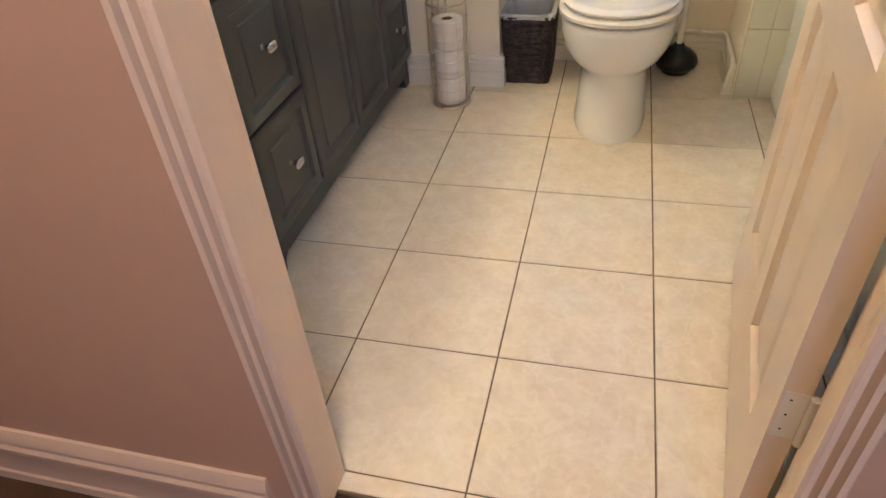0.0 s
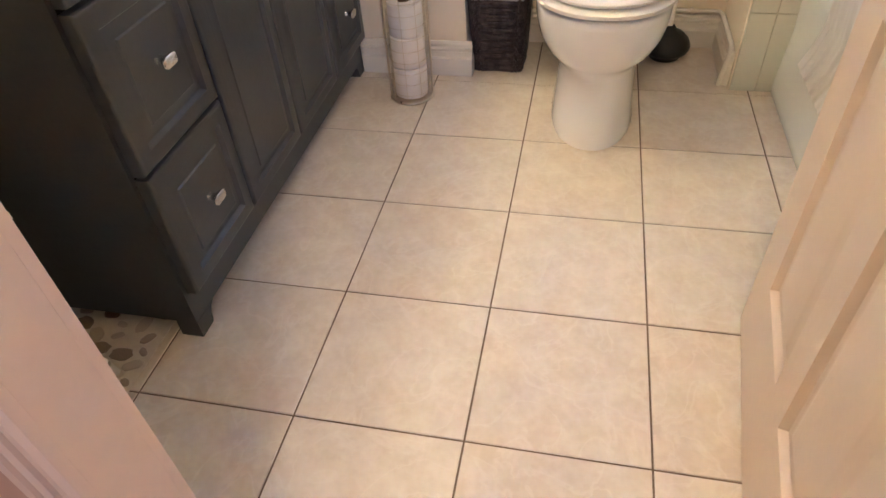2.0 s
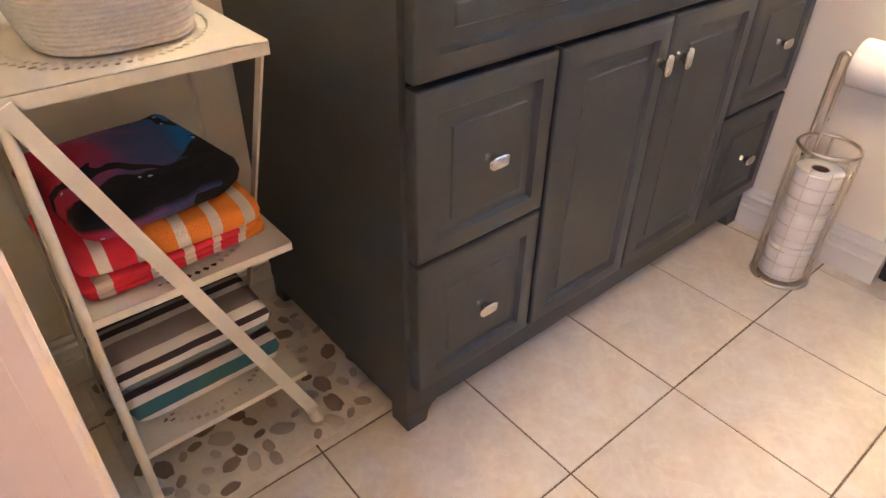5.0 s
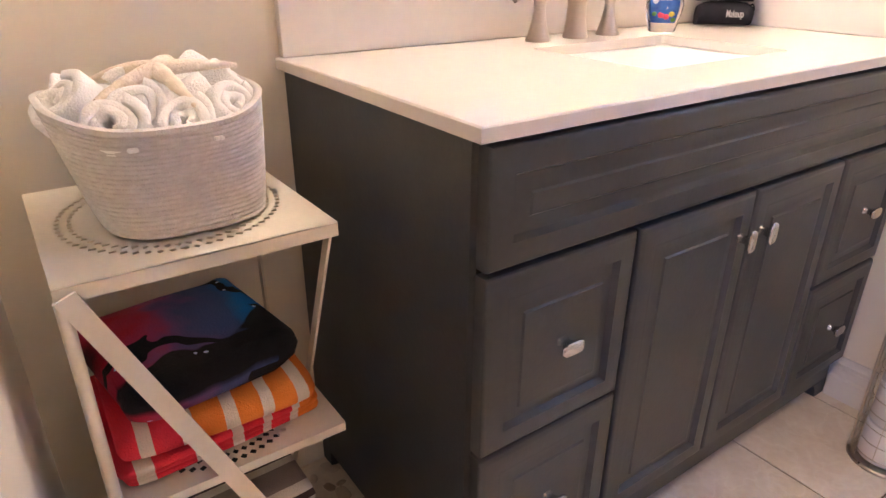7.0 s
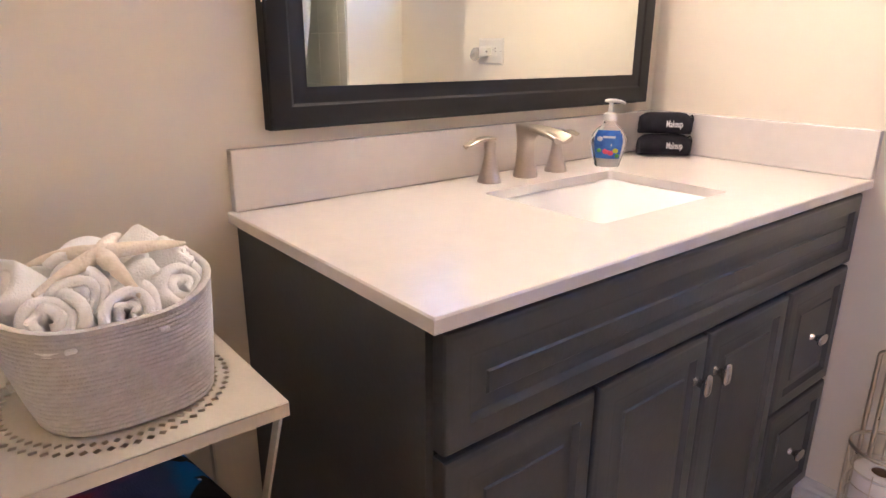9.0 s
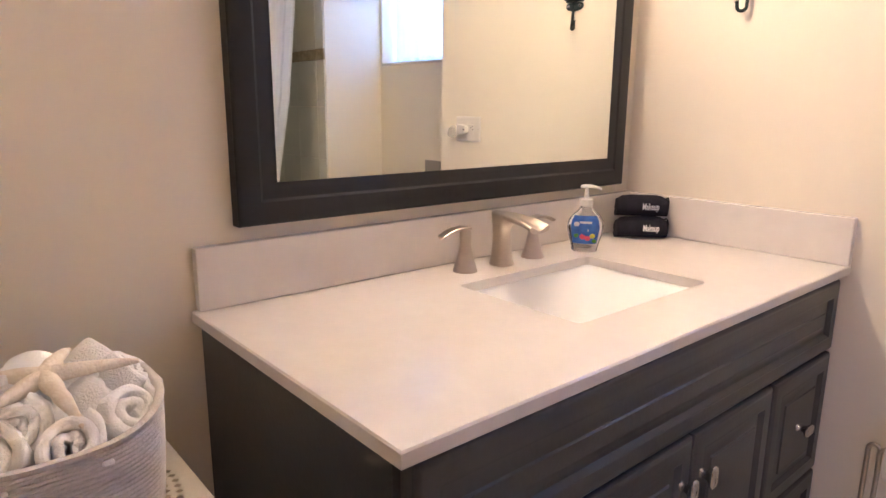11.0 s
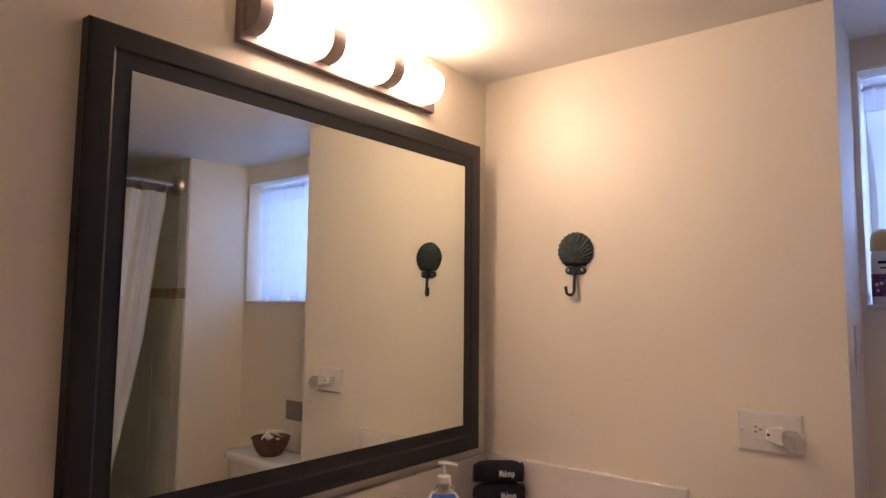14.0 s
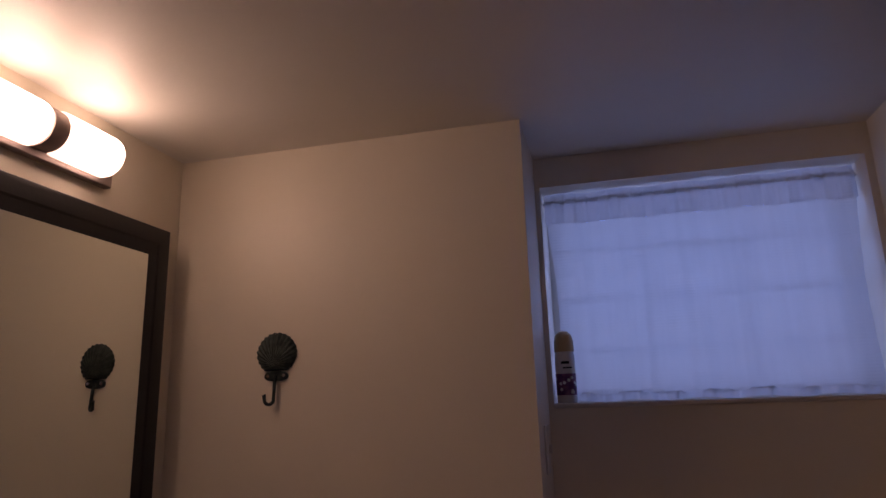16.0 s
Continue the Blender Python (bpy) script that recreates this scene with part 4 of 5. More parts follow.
def folded_cloth(name, m, lx, ly, layers, thick, material, label, category="towel", puff=0.004, seed=1, fold="x", slump=0.0, jitter=0.004):
    """A towel folded flat: its layers join in rounded folds at the front, and lie a little uneven."""
    t = thing(name, m, label, category, "")
    rnd = random.Random(seed)
    h = thick / layers
    for i in range(layers):
        bm = bmesh.new()
        ox, oy = rnd.uniform(-jitter, jitter), rnd.uniform(-jitter, jitter)
        n = 22
        zc = h * (i + 0.5)
        grid = []
        a, b = lx / 2 + ox * 0.5, ly / 2 + oy * 0.5
        rings = []
        for k in range(7):
            ph = -math.pi / 2 + math.pi * k / 6
            inset = (1 - math.cos(ph)) * h * 0.5
            pts = []
            for (u, w, z) in ring(0, 0, 0, a - inset, b - inset, 72, 14):
                nz = noise.noise(Vector((u * 9, w * 9, i * 3.1 + seed))) * puff
                zz = zc + math.sin(ph) * h * 0.5 + nz
                pts.append((u + ox + noise.noise(Vector((w * 12, i * 2.0, seed))) * puff * 1.5, w + oy + noise.noise(Vector((u * 12, i * 2.0, seed + 9))) * puff * 1.5, zz))
            rings.append(pts)
        inner = [rings[-1]]
        for f in (0.8, 0.6, 0.4, 0.2):
            inner.append([(x * f, y * f, zc + h * 0.5 + noise.noise(Vector((x * f * 9, y * f * 9, i * 3.1 + seed))) * puff * 1.6 + puff * 0.6 * (1 - f)) for x, y, z in rings[-1]])
        loft(rings + inner[1:], bm=bm)
        part("fold", bm, material, t, smooth=70)
    return t


folded_cloth("folded_towel", pose(-0.918, 1.272, 0.434, 0, 0, 3), 0.270, 0.290, 3, 0.036, M["towelred"], "red and white striped beach towel folded on the middle shelf", seed=3, jitter=0.009, puff=0.006)
folded_cloth("folded_towel", pose(-0.915, 1.275, 0.470, 0, 0, -1), 0.275, 0.275, 1, 0.042, M["towelstripe"], "red and orange striped towel folded on a red one", seed=5, puff=0.008)
folded_cloth("folded_blanket", pose(-0.925, 1.264, 0.512, -1, 0, 10), 0.270, 0.255, 1, 0.064, M["galaxy"], "black plush towel with a red, violet and blue night-sky print", puff=0.018, seed=8, jitter=0.006)
folded_cloth("folded_towel", pose(-0.925, 1.268, 0.142, 0, 0, 1), 0.275, 0.275, 2, 0.165, M["towelgrey"], "grey, cream, brown and teal striped towel folded on the bottom shelf", puff=0.010, seed=12, jitter=0.006)


def basket():
    b = thing("rope_basket", pose(-0.914, 1.277, 0.764, 0, 0, 0), "oval grey cotton rope basket with flaring sides", "basket")
    n, coils = 96, 23
    H = 0.155
    rings = []
    def size(f):
        return 0.108 + 0.014 * f ** 0.8, 0.100 + 0.026 * f ** 0.8
    def top_at(a):
        # the rim dips over the long front side
        return 0.96 - 0.085 * max(0.0, math.cos(a)) ** 3 + 0.06 * abs(math.sin(a)) ** 3
    rings.append(ring(0, 0.016, 0.002, 0.104, 0.096, n, 2.8))
    for c in range(coils):
        for q in range(4):
            f = (c + q / 4) / coils
            rx, ry = size(f)
            bulge = 0.0026 * math.sin(math.pi * (q / 4)) if q else 0
            r = ring(0, 0, 0, rx + bulge, ry + bulge, n, 2.9)
            rings.append([(x + 0.004 * f, y + 0.016 * (1 - f), 0.002 + H * f * (1 - (1 - top_at(2 * math.pi * i / n)) * f)) for i, (x, y, z) in enumerate(r)])
    last = rings[-1]
    rx, ry = size(1)
    inner = []
    for d, z in ((0.0015, 0.004), (-0.003, 0.006), (-0.008, 0.003), (-0.009, -0.01), (-0.012, -0.05)):
        inner.append([(x * (1 + d / rx), y * (1 + d / ry), zz + z) for x, y, zz in last])
    part("body", loft(rings + inner, cap1=False), M["rope"], b, smooth=80)
    for y in (-0.050, 0.045):
        part("stitch", box(0.1195, y - 0.006, H - 0.037, 0.1275, y + 0.006, H - 0.032, 0.0015), M["terry"], b)
    return b


basket()


def cloth_roll(m, R, L, seed, label="white terry washcloth rolled up in the rope basket"):
    t = thing("rolled_washcloth", m, label, "towel", "rolled washcloths in the basket")
    rnd = random.Random(seed)
    turns, th = 2.4, R / 2.5
    pts = []
    N = 90
    for i in range(N + 1):
        a = turns * 2 * math.pi * i / N
        r = th * 0.45 + (R - th * 0.5) * i / N
        pts.append((a, r * (1 + 0.05 * math.sin(a * 2 + seed))))
    bm = bmesh.new()
    cols = []
    zs = [-L / 2, -L / 2 + 0.003, -L / 4, 0, L / 4, L / 2 - 0.003, L / 2]
    rings = []
    for j, z in enumerate(zs):
        e = 0.003 if j in (0, len(zs) - 1) else 0
        out, inn = [], []
        for a, r in pts:
            w = noise.noise(Vector((a * 1.1, z * 40, seed))) * 0.006
            out.append(((r + th * 0.50 - e + w) * math.cos(a), (r + th * 0.50 - e + w) * math.sin(a), z + w))
            inn.append(((r - th * 0.44 + e + w) * math.cos(a), (r - th * 0.44 + e + w) * math.sin(a), z + w))
        rings.append(out + inn[::-1])
    loft(rings, bm=bm, cap0=False, cap1=False)
    for row in (0, len(zs) - 1):
        bm.verts.ensure_lookup_table()
        base = row * 2 * (N + 1)
        for i in range(N):
            q = (base + i, base + i + 1, base + 2 * N + 1 - i - 1, base + 2 * N + 1 - i)
            bm.faces.new([bm.verts[k] for k in q])
    part("cloth", bm, M["terry"], t, smooth=80)
    return t


B = (-0.917, 1.277)
for i, (dx, dy, dz, rx, ry, rz, R, L) in enumerate((
        (0.068, -0.060, 0.122, 14, 48, 0, 0.033, 0.080), (0.078, 0.022, 0.120, 4, 52, 0, 0.030, 0.080), (0.058, 0.082, 0.128, -22, 44, 0, 0.031, 0.080),
        (0.000, -0.092, 0.134, 40, 18, 0, 0.036, 0.085), (0.020, -0.022, 0.140, 30, 66, 20, 0.030, 0.085), (0.018, 0.044, 0.136, -50, 40, 30, 0.030, 0.085),
        (-0.012, 0.096, 0.142, -46, 10, 0, 0.034, 0.085), (-0.066, -0.078, 0.130, 70, -20, 0, 0.034, 0.085), (-0.058, 0.005, 0.148, 84, 0, 70, 0.033, 0.11),
        (-0.064, 0.072, 0.146, -50, -24, 0, 0.033, 0.085))):
    cloth_roll(pose(B[0] + dx * 0.95, B[1] + dy * 0.87, 0.765 + dz * 0.98, rx, ry, rz), R * 1.08, L, i + 1)


def starfish(m, k0=1.0):
    t = thing("starfish", m, "dried cream-coloured starfish lying on rolled washcloths", "starfish")
    lens = (0.112, 0.100, 0.118, 0.104, 0.110)
    for k in range(5):
        a = radians(90 + 72 * k)
        L = lens[k] * k0
        rings = []
        for j in range(9):
            f = j / 8
            w = (0.0112 * (1 - f) ** 0.75 + 0.0032) * k0
            hgt = (0.010 * (1 - f) ** 0.7 + 0.003) * k0
            d = L * f
            z = 0.004 - 0.026 * f ** 2 * (0.3 + 0.4 * (k % 3)) * k0
            r = []
            for q in range(10):
                b = 2 * math.pi * q / 10
                u = w * math.cos(b) * (1 + 0.12 * math.sin(j * 2.3 + k))
                r.append((math.cos(a) * d - math.sin(a) * u, math.sin(a) * d + math.cos(a) * u, z + hgt * math.sin(b) * (1.25 if math.sin(b) > 0 else 0.6)))
            rings.append(r)
        part("arm", loft(rings), M["starfish"], t, smooth=70)
    part("centre", loft([ring(0, 0, z * k0, r * k0, r * k0, 15) for z, r in ((-0.004, 0.010), (0.002, 0.0165), (0.009, 0.013), (0.0135, 0.005))]), M["starfish"], t, smooth=70)


starfish(pose(-0.910, 1.290, 0.764 + 0.180, 4, 10, -8), 0.88)


def pebble_mat():
    x0, x1, y0, y1 = -1.13, -0.690, 1.10, 1.80
    t = thing("pebble_mat", pose(0, 0, 0.0005), "vinyl bath mat with brown and tan pebbles on the floor", "bath mat")
    part("mat_sheet", box(x0, y0, 0, x1, y1, 0.0025, 0.0008), M["matbase"], t)
    rnd = random.Random(4)
    placed = []
    shapes = []
    for s in range(6):
        bm = bmesh.new()
        e = rnd.uniform(0.55, 0.85)
        base = ring(0, 0, 0, 1, e, 14, 2.2)
        base = [(x * (1 + 0.1 * math.sin(3 * i + s)), y * (1 + 0.08 * math.cos(2 * i + s)), z) for i, (x, y, z) in enumerate(base)]
        loft([base, [(x * 0.97, y * 0.97, 0.035) for x, y, _ in base], [(x * 0.8, y * 0.8, 0.075) for x, y, _ in base]], cap0=False, bm=bm)
        shapes.append(mesh_of("pebble", bm, M["pebble"], 50))
    tries = 0
    while len(placed) < 150 and tries < 6000:
        tries += 1
        r = rnd.uniform(0.012, 0.027)
        x, y = rnd.uniform(x0 + r, x1 - r * 0.6), rnd.uniform(y0 + r, y1 - r)
        if all((x - a) ** 2 + (y - b) ** 2 > ((r + c) * 0.88) ** 2 for a, b, c in placed):
            placed.append((x, y, r))
            o = new("pebble", rnd.choice(shapes))
            o.parent = t
            o.matrix_basis = pose(x, y, 0.0025, 0, 0, rnd.uniform(0, 180)) @ Matrix.Diagonal((r, r, 0.022, 1))


pebble_mat()


# ---- toilet corner ----
def toilet():
    cx = 0.190
    t = thing("toilet", pose(cx, 0, 0), "white porcelain two-piece toilet with closed lid", "toilet")
    # pedestal and bowl: y runs to the wall
    def egg(yf, yb, w, z, n=40, back=3.0):
        cy = yf + (yb - yf) * 0.42
        out = []
        for i in range(n):
            a = 2 * math.pi * i / n
            c, s = math.cos(a), math.sin(a)
            p = 2.15 if s < 0 else back
            ry = (cy - yf) if s < 0 else (yb - cy)
            out.append((w * math.copysign(abs(c) ** (2 / p), c), cy + ry * math.copysign(abs(s) ** (2 / p), s), z))
        return out
    rings = [egg(2.372, 2.93, 0.121, 0.0), egg(2.370, 2.93, 0.123, 0.012), egg(2.376, 2.92, 0.117, 0.05), egg(2.386, 2.90, 0.113, 0.12), egg(2.392, 2.89, 0.110, 0.17), egg(2.392, 2.89, 0.110, 0.205), egg(2.386, 2.89, 0.114, 0.222), egg(2.368, 2.90, 0.134, 0.240),
             egg(2.350, 2.905, 0.155, 0.262), egg(2.336, 2.91, 0.170, 0.295), egg(2.326, 2.915, 0.179, 0.335), egg(2.322, 2.92, 0.181, 0.37), egg(2.324, 2.92, 0.180, 0.388), egg(2.332, 2.915, 0.173, 0.394)]
    part("bowl", loft(rings), M["porcelain"], t, smooth=60)
    srings = [egg(2.328, 2.80, 0.174, 0.3985), egg(2.318, 2.80, 0.184, 0.404), egg(2.318, 2.80, 0.184, 0.413), egg(2.326, 2.795, 0.176, 0.419)]
    part("seat", loft(srings), M["seat"], t, "white plastic toilet seat ring", smooth=50)
    lr = [egg(2.346, 2.795, 0.160, 0.4235), egg(2.334, 2.80, 0.171, 0.4265), egg(2.332, 2.80, 0.173, 0.434), egg(2.339, 2.797, 0.167, 0.4405), egg(2.366, 2.78, 0.138, 0.442), egg(2.376, 2.775, 0.130, 0.440), egg(2.42, 2.72, 0.07, 0.4415)]
    part("lid", loft(lr), M["seat"], t, "closed white toilet lid with a shallow dished top", smooth=50)
    for x, y in ((-0.10, 2.40), (0.10, 2.40)):
        part("bumper", box(x - 0.008, y - 0.004, 0.4185, x + 0.008, y + 0.004, 0.4240, 0.001), M["seat"], t, "small plastic lid bumper")
    for s in (-1, 1):
        h = part("hinge", lathe([(0.012, 0.0), (0.014, 0.010), (0.012, 0.018)], 14), M["seat"], t, smooth=40)
        h.location = (s * 0.07, 2.808, 0.396)
    tr = []
    for z, w, d, p in ((0.395, 0.150, 0.060, 3), (0.41, 0.185, 0.080, 4), (0.45, 0.200, 0.088, 5), (0.60, 0.212, 0.093, 5), (0.756, 0.218, 0.096, 5)):
        tr.append(ring(0, 2.963, z, w, d, 40, p))
    part("tank", loft(tr), M["porcelain"], t, smooth=45)
    lr = [ring(0, 2.963, z, w, d, 40, 6) for z, w, d in ((0.757, 0.222, 0.100), (0.762, 0.230, 0.108), (0.785, 0.230, 0.108), (0.792, 0.224, 0.102), (0.794, 0.20, 0.08))]
    part("tank_lid", loft(lr), M["porcelain"], t, smooth=45)
    hd = part("flush_lever", loft([ring(0, 0, z, w, 0.008, 14, 3) for z, w in ((0, 0.006), (0.02, 0.009), (0.065, 0.007))]), M["steel"], t, "chrome flush lever", smooth=50)
    hd.matrix_basis = pose(-0.165, 2.860, 0.69) @ pose(0, 0, 0, 0, 90, 0)


toilet()


def wicker(name, cx, cy, w0, l0, w1, l1, h, material, label, category, z0=0.0, strands=23, stakes=15, amp=0.0042, cap=True):
    """A tapered box of woven strands round upright stakes, with a braided rim."""
    t = thing(name, pose(cx, cy, z0), label, category)
    n = 144
    rnd = random.Random(7)
    bm = bmesh.new()
    for s in range(strands):
        z = h * (s + 0.5) / strands
        f = z / h
        w, l = w0 + (w1 - w0) * f, l0 + (l1 - l0) * f
        base = ring(0, 0, z, w / 2, l / 2, n, 9)
        hh = h / strands * 0.60
        rings = []
        ph = math.pi * (s % 2)
        for k in range(6):
            b = 2 * math.pi * k / 6
            row = []
            for i, (x, y, zz) in enumerate(base):
                wv = math.cos(i / n * 2 * math.pi * stakes * 2 + ph) * amp + rnd.uniform(-0.0004, 0.0004)
                o = wv + math.cos(b) * 0.0032
                r = math.hypot(x, y)
                row.append((x * (1 + o / r), y * (1 + o / r), zz + math.sin(b) * hh * 0.95 + noise.noise(Vector((x * 30, y * 30, s))) * 0.002))
            rings.append(row)
        rings.append(rings[0])
        loft(rings, cap0=False, cap1=False, bm=bm)
    part("woven_wall", bm, material, t, smooth=60, kind="stuff")
    part("inner_wall", loft([ring(0, 0, 0.002, w0 / 2 - 0.006, l0 / 2 - 0.006, 40, 9), ring(0, 0, h - 0.004, w1 / 2 - 0.007, l1 / 2 - 0.007, 40, 9)], cap1=False), M["gap"], t)
    part("rim", tube([(x, y, h) for x, y, _ in ring(0, 0, 0, w1 / 2, l1 / 2, 60, 9)], 0.0062, 8, closed=True), material, t, smooth=60)
    return t


wb = wicker("waste_basket", -0.135, 2.925, 0.165, 0.205, 0.192, 0.245, 0.262, M["wicker"], "black woven wicker waste basket lined with a clear bag", "waste basket")
bm = loft([[(x * (1 + 0.02 * math.sin(5 * i)), y * (1 + 0.02 * math.cos(4 * i)), z + 0.002 * math.sin(3 * i)) for i, (x, y, z) in enumerate(ring(0, 0, zz, w, l, 40, 8))] for zz, w, l in
           ((0.256, 0.1015, 0.1280), (0.2700, 0.1030, 0.1295), (0.2715, 0.0870, 0.1135), (0.19, 0.081, 0.105), (0.03, 0.070, 0.092))], cap0=False)
part("bag_liner", bm, M["liner"], wb, "thin translucent bag folded over the rim", smooth=60)


def paper_roll(m, label):
    r = thing("toilet_roll", m, label, "toilet paper", "spare toilet rolls in the wire stand")
    part("paper", loft([ring(0, 0, z, a, a, 36) for z, a in ((0.002, 0.0205), (0.000, 0.050), (0.003, 0.0535), (0.0985, 0.0535), (0.101, 0.050), (0.101, 0.0205), (0.002, 0.0205))], False, False), M["paper"], r, smooth=50)
    part("core", loft([ring(0, 0, z, a, a, 24) for z, a in ((0.004, 0.0200), (0.0985, 0.0200), (0.0985, 0.0185), (0.004, 0.0185), (0.004, 0.0200))], False, False), M["card"], r, "brown cardboard core", smooth=50)
    return r


TPX, TPY = -0.391, 2.633
for i in range(3):
    paper_roll(pose(TPX, TPY, 0.012 + i * 0.1025), "white toilet roll stacked in a wire stand")


def tp_stand():
    s = thing("toilet_paper_stand", pose(TPX, TPY, 0), "champagne metal wire toilet paper stand with a hanging arm", "toilet paper holder")
    R = 0.068
    circ = [(R * math.cos(2 * math.pi * k / 32), R * math.sin(2 * math.pi * k / 32), 0.006) for k in range(32)]
    part("base_ring", tube(circ, 0.0055, 10, closed=True), M["wire"], s, smooth=60)
    part("base_plate", lathe([(R, 0.003), (R, 0.008)], 32), M["wire"], s)
    part("top_ring", tube([(x, y, 0.375) for x, y, _ in circ], 0.004, 10, closed=True), M["wire"], s, smooth=60)
    for a in (16, 106, 196):
        x, y = R * math.cos(radians(a)), R * math.sin(radians(a))
        part("upright", tube([(x, y, 0.006), (x, y, 0.375)], 0.0035, 8), M["wire"], s, smooth=60)
    for k in range(9):
        z = 0.028 + k * 0.037
        part("wire", tube([(0.060 * math.cos(2 * math.pi * q / 28), 0.060 * math.sin(2 * math.pi * q / 28), z) for q in range(28)], 0.0010, 5, closed=True), M["wire"], s, smooth=60)
    for a in range(0, 360, 45):
        part("wire", tube([(0.0605 * math.cos(radians(a)), 0.0605 * math.sin(radians(a)), 0.006), (0.0605 * math.cos(radians(a)), 0.0605 * math.sin(radians(a)), 0.335)], 0.0010, 5), M["wire"], s, smooth=60)
    x, y = -0.062, 0.040
    pts = [(x, y, 0.006), (x, y, 0.560)] + [(x + 0.011 * (1 - math.cos(radians(q))), y, 0.560 + 0.013 * math.sin(radians(q))) for q in range(20, 181, 20)] + [(x + 0.022, y, 0.30), (x + 0.026, y, 0.29)]
    part("pole", tube(pts, 0.0048, 10), M["wire"], s, smooth=60)
    part("arm", tube([(x + 0.022, y, 0.545), (x + 0.024, y - 0.002, 0.566), (x + 0.034, y - 0.004, 0.573), (x + 0.165, y - 0.006, 0.573), (x + 0.180, y - 0.006, 0.585)], 0.0042, 10), M["wire"], s, smooth=60)
    return s


tp_stand()
r = paper_roll(pose(TPX - 0.022, TPY + 0.034, 0.562) @ pose(0, 0, 0, 0, 90, 0), "white toilet roll hanging on the stand's arm")


def plunger():
    t = thing("plunger", pose(0.425, 2.985, 0), "black rubber plunger with a white handle standing on the floor", "plunger")
    part("cup", lathe([(0.050, 0.0), (0.054, 0.008), (0.056, 0.016), (0.072, 0.024), (0.079, 0.036), (0.079, 0.048), (0.070, 0.068), (0.050, 0.086), (0.026, 0.098), (0.018, 0.112), (0.0, 0.114)], 32), M["rubber"], t, smooth=60)
    part("handle", tube([(0, 0, 0.105), (0.006, 0.012, 0.50)], 0.011, 14), M["plastic"], t, "white plastic handle", smooth=60)


plunger()

# ---- tub ----
def tub():
    y0, y1, h = 1.25, TY - 0.002, 0.385
    t = thing("bathtub", pose(0, 0, 0), "white enamelled alcove bathtub with a straight apron", "bathtub")
    bm = bmesh.new()
    prof = [(TX + 0.002, 0.0), (TX, 0.004), (TX, 0.03), (TX + 0.010, 0.20), (TX + 0.006, 0.31), (TX + 0.004, 0.345), (TX + 0.008, 0.372), (TX + 0.022, h), (TX + 0.055, h + 0.001), (TX + 0.075, h - 0.010), (TX + 0.085, h - 0.04),
            (TX + 0.12, 0.10), (TX + 0.20, 0.06), (RX - 0.20, 0.06), (RX - 0.12, 0.10), (RX - 0.07, h - 0.03), (RX - 0.05, h), (RX - 0.002, h), (RX - 0.002, 0.0)]
    part("shell", loft([[(x, y, z) for x, z in prof] for y in (y0, y1)]), M["tub"], t, smooth=50)
    for a, b in ((y0, y0 + 0.07), (y1 - 0.07, y1)):
        part("end_rim", box(TX + 0.06, a + 0.001, 0.08, RX - 0.03, b - 0.001, h - 0.001, 0.006, 2), M["tub"], t, smooth=40)
    return t


tub()
setting("wall_tub_foot", box(TX + 0.02, 1.14, 0, RX, 1.248, CZ), M["wall"], "beige painted stub wall at the bathtub's foot")


def shower():
    rx, rz = 0.700, 2.008
    r = thing("shower_rod", pose(rx, 0, rz), "polished metal shower curtain rod with a round wall flange", "curtain rod")
    part("rod", tube([(0, 1.25, 0), (0, TY - 0.012, 0)], 0.0125, 16), M["steel"], r, smooth=60)
    fl = part("flange", lathe([(0.050, 0.0), (0.049, 0.012), (0.036, 0.028), (0.016, 0.036)], 28), M["nickel"], r, smooth=50)
    fl.matrix_basis = pose(0, TY - 0.008, 0, 90, 0, 0)
    fl2 = part("flange", lathe([(0.050, 0.0), (0.049, 0.012), (0.036, 0.028), (0.016, 0.036)], 28), M["nickel"], r, smooth=50)
    fl2.matrix_basis = pose(0, 1.250, 0, -90, 0, 0)
    c = thing("shower_curtain", pose(rx, 0, 0), "white fabric shower curtain gathered in folds", "shower curtain")
    rows = []
    n = 130
    for z, y_edge in ((0.195, 2.565), (0.28, 2.50), (0.36, 2.46), (0.6, 2.50), (0.9, 2.56), (1.3, 2.63), (1.7, 2.67), (1.9, 2.695), (1.965, 2.70)):
        row = []
        d = 1.965 - z
        for i in range(n + 1):
            f = i / n
            y = y_edge - 0.80 * f
            a = 0.014 - 0.0074 * d
            row.append((0.012 * d + a * math.sin(i * 0.40 + 0.25 * d) + (0.005 - 0.002 * d) * math.sin(i * 1.1 + d), y, z))
        back = [(x + 0.0022, y, z) for x, y, z in row[::-1]]
        rows.append(row + back)
    part("cloth", loft(rows), M["shower"], c, smooth=80)
    for k in range(8):
        y = 2.69 - k * 0.11
        rg = part("ring", tube([(0.024 * math.cos(q), y, rz - 0.012 + 0.030 * math.sin(q)) for q in [2 * math.pi * j / 18 for j in range(18)]], 0.002, 6, closed=True), M["steel"], c, smooth=60)


shower()


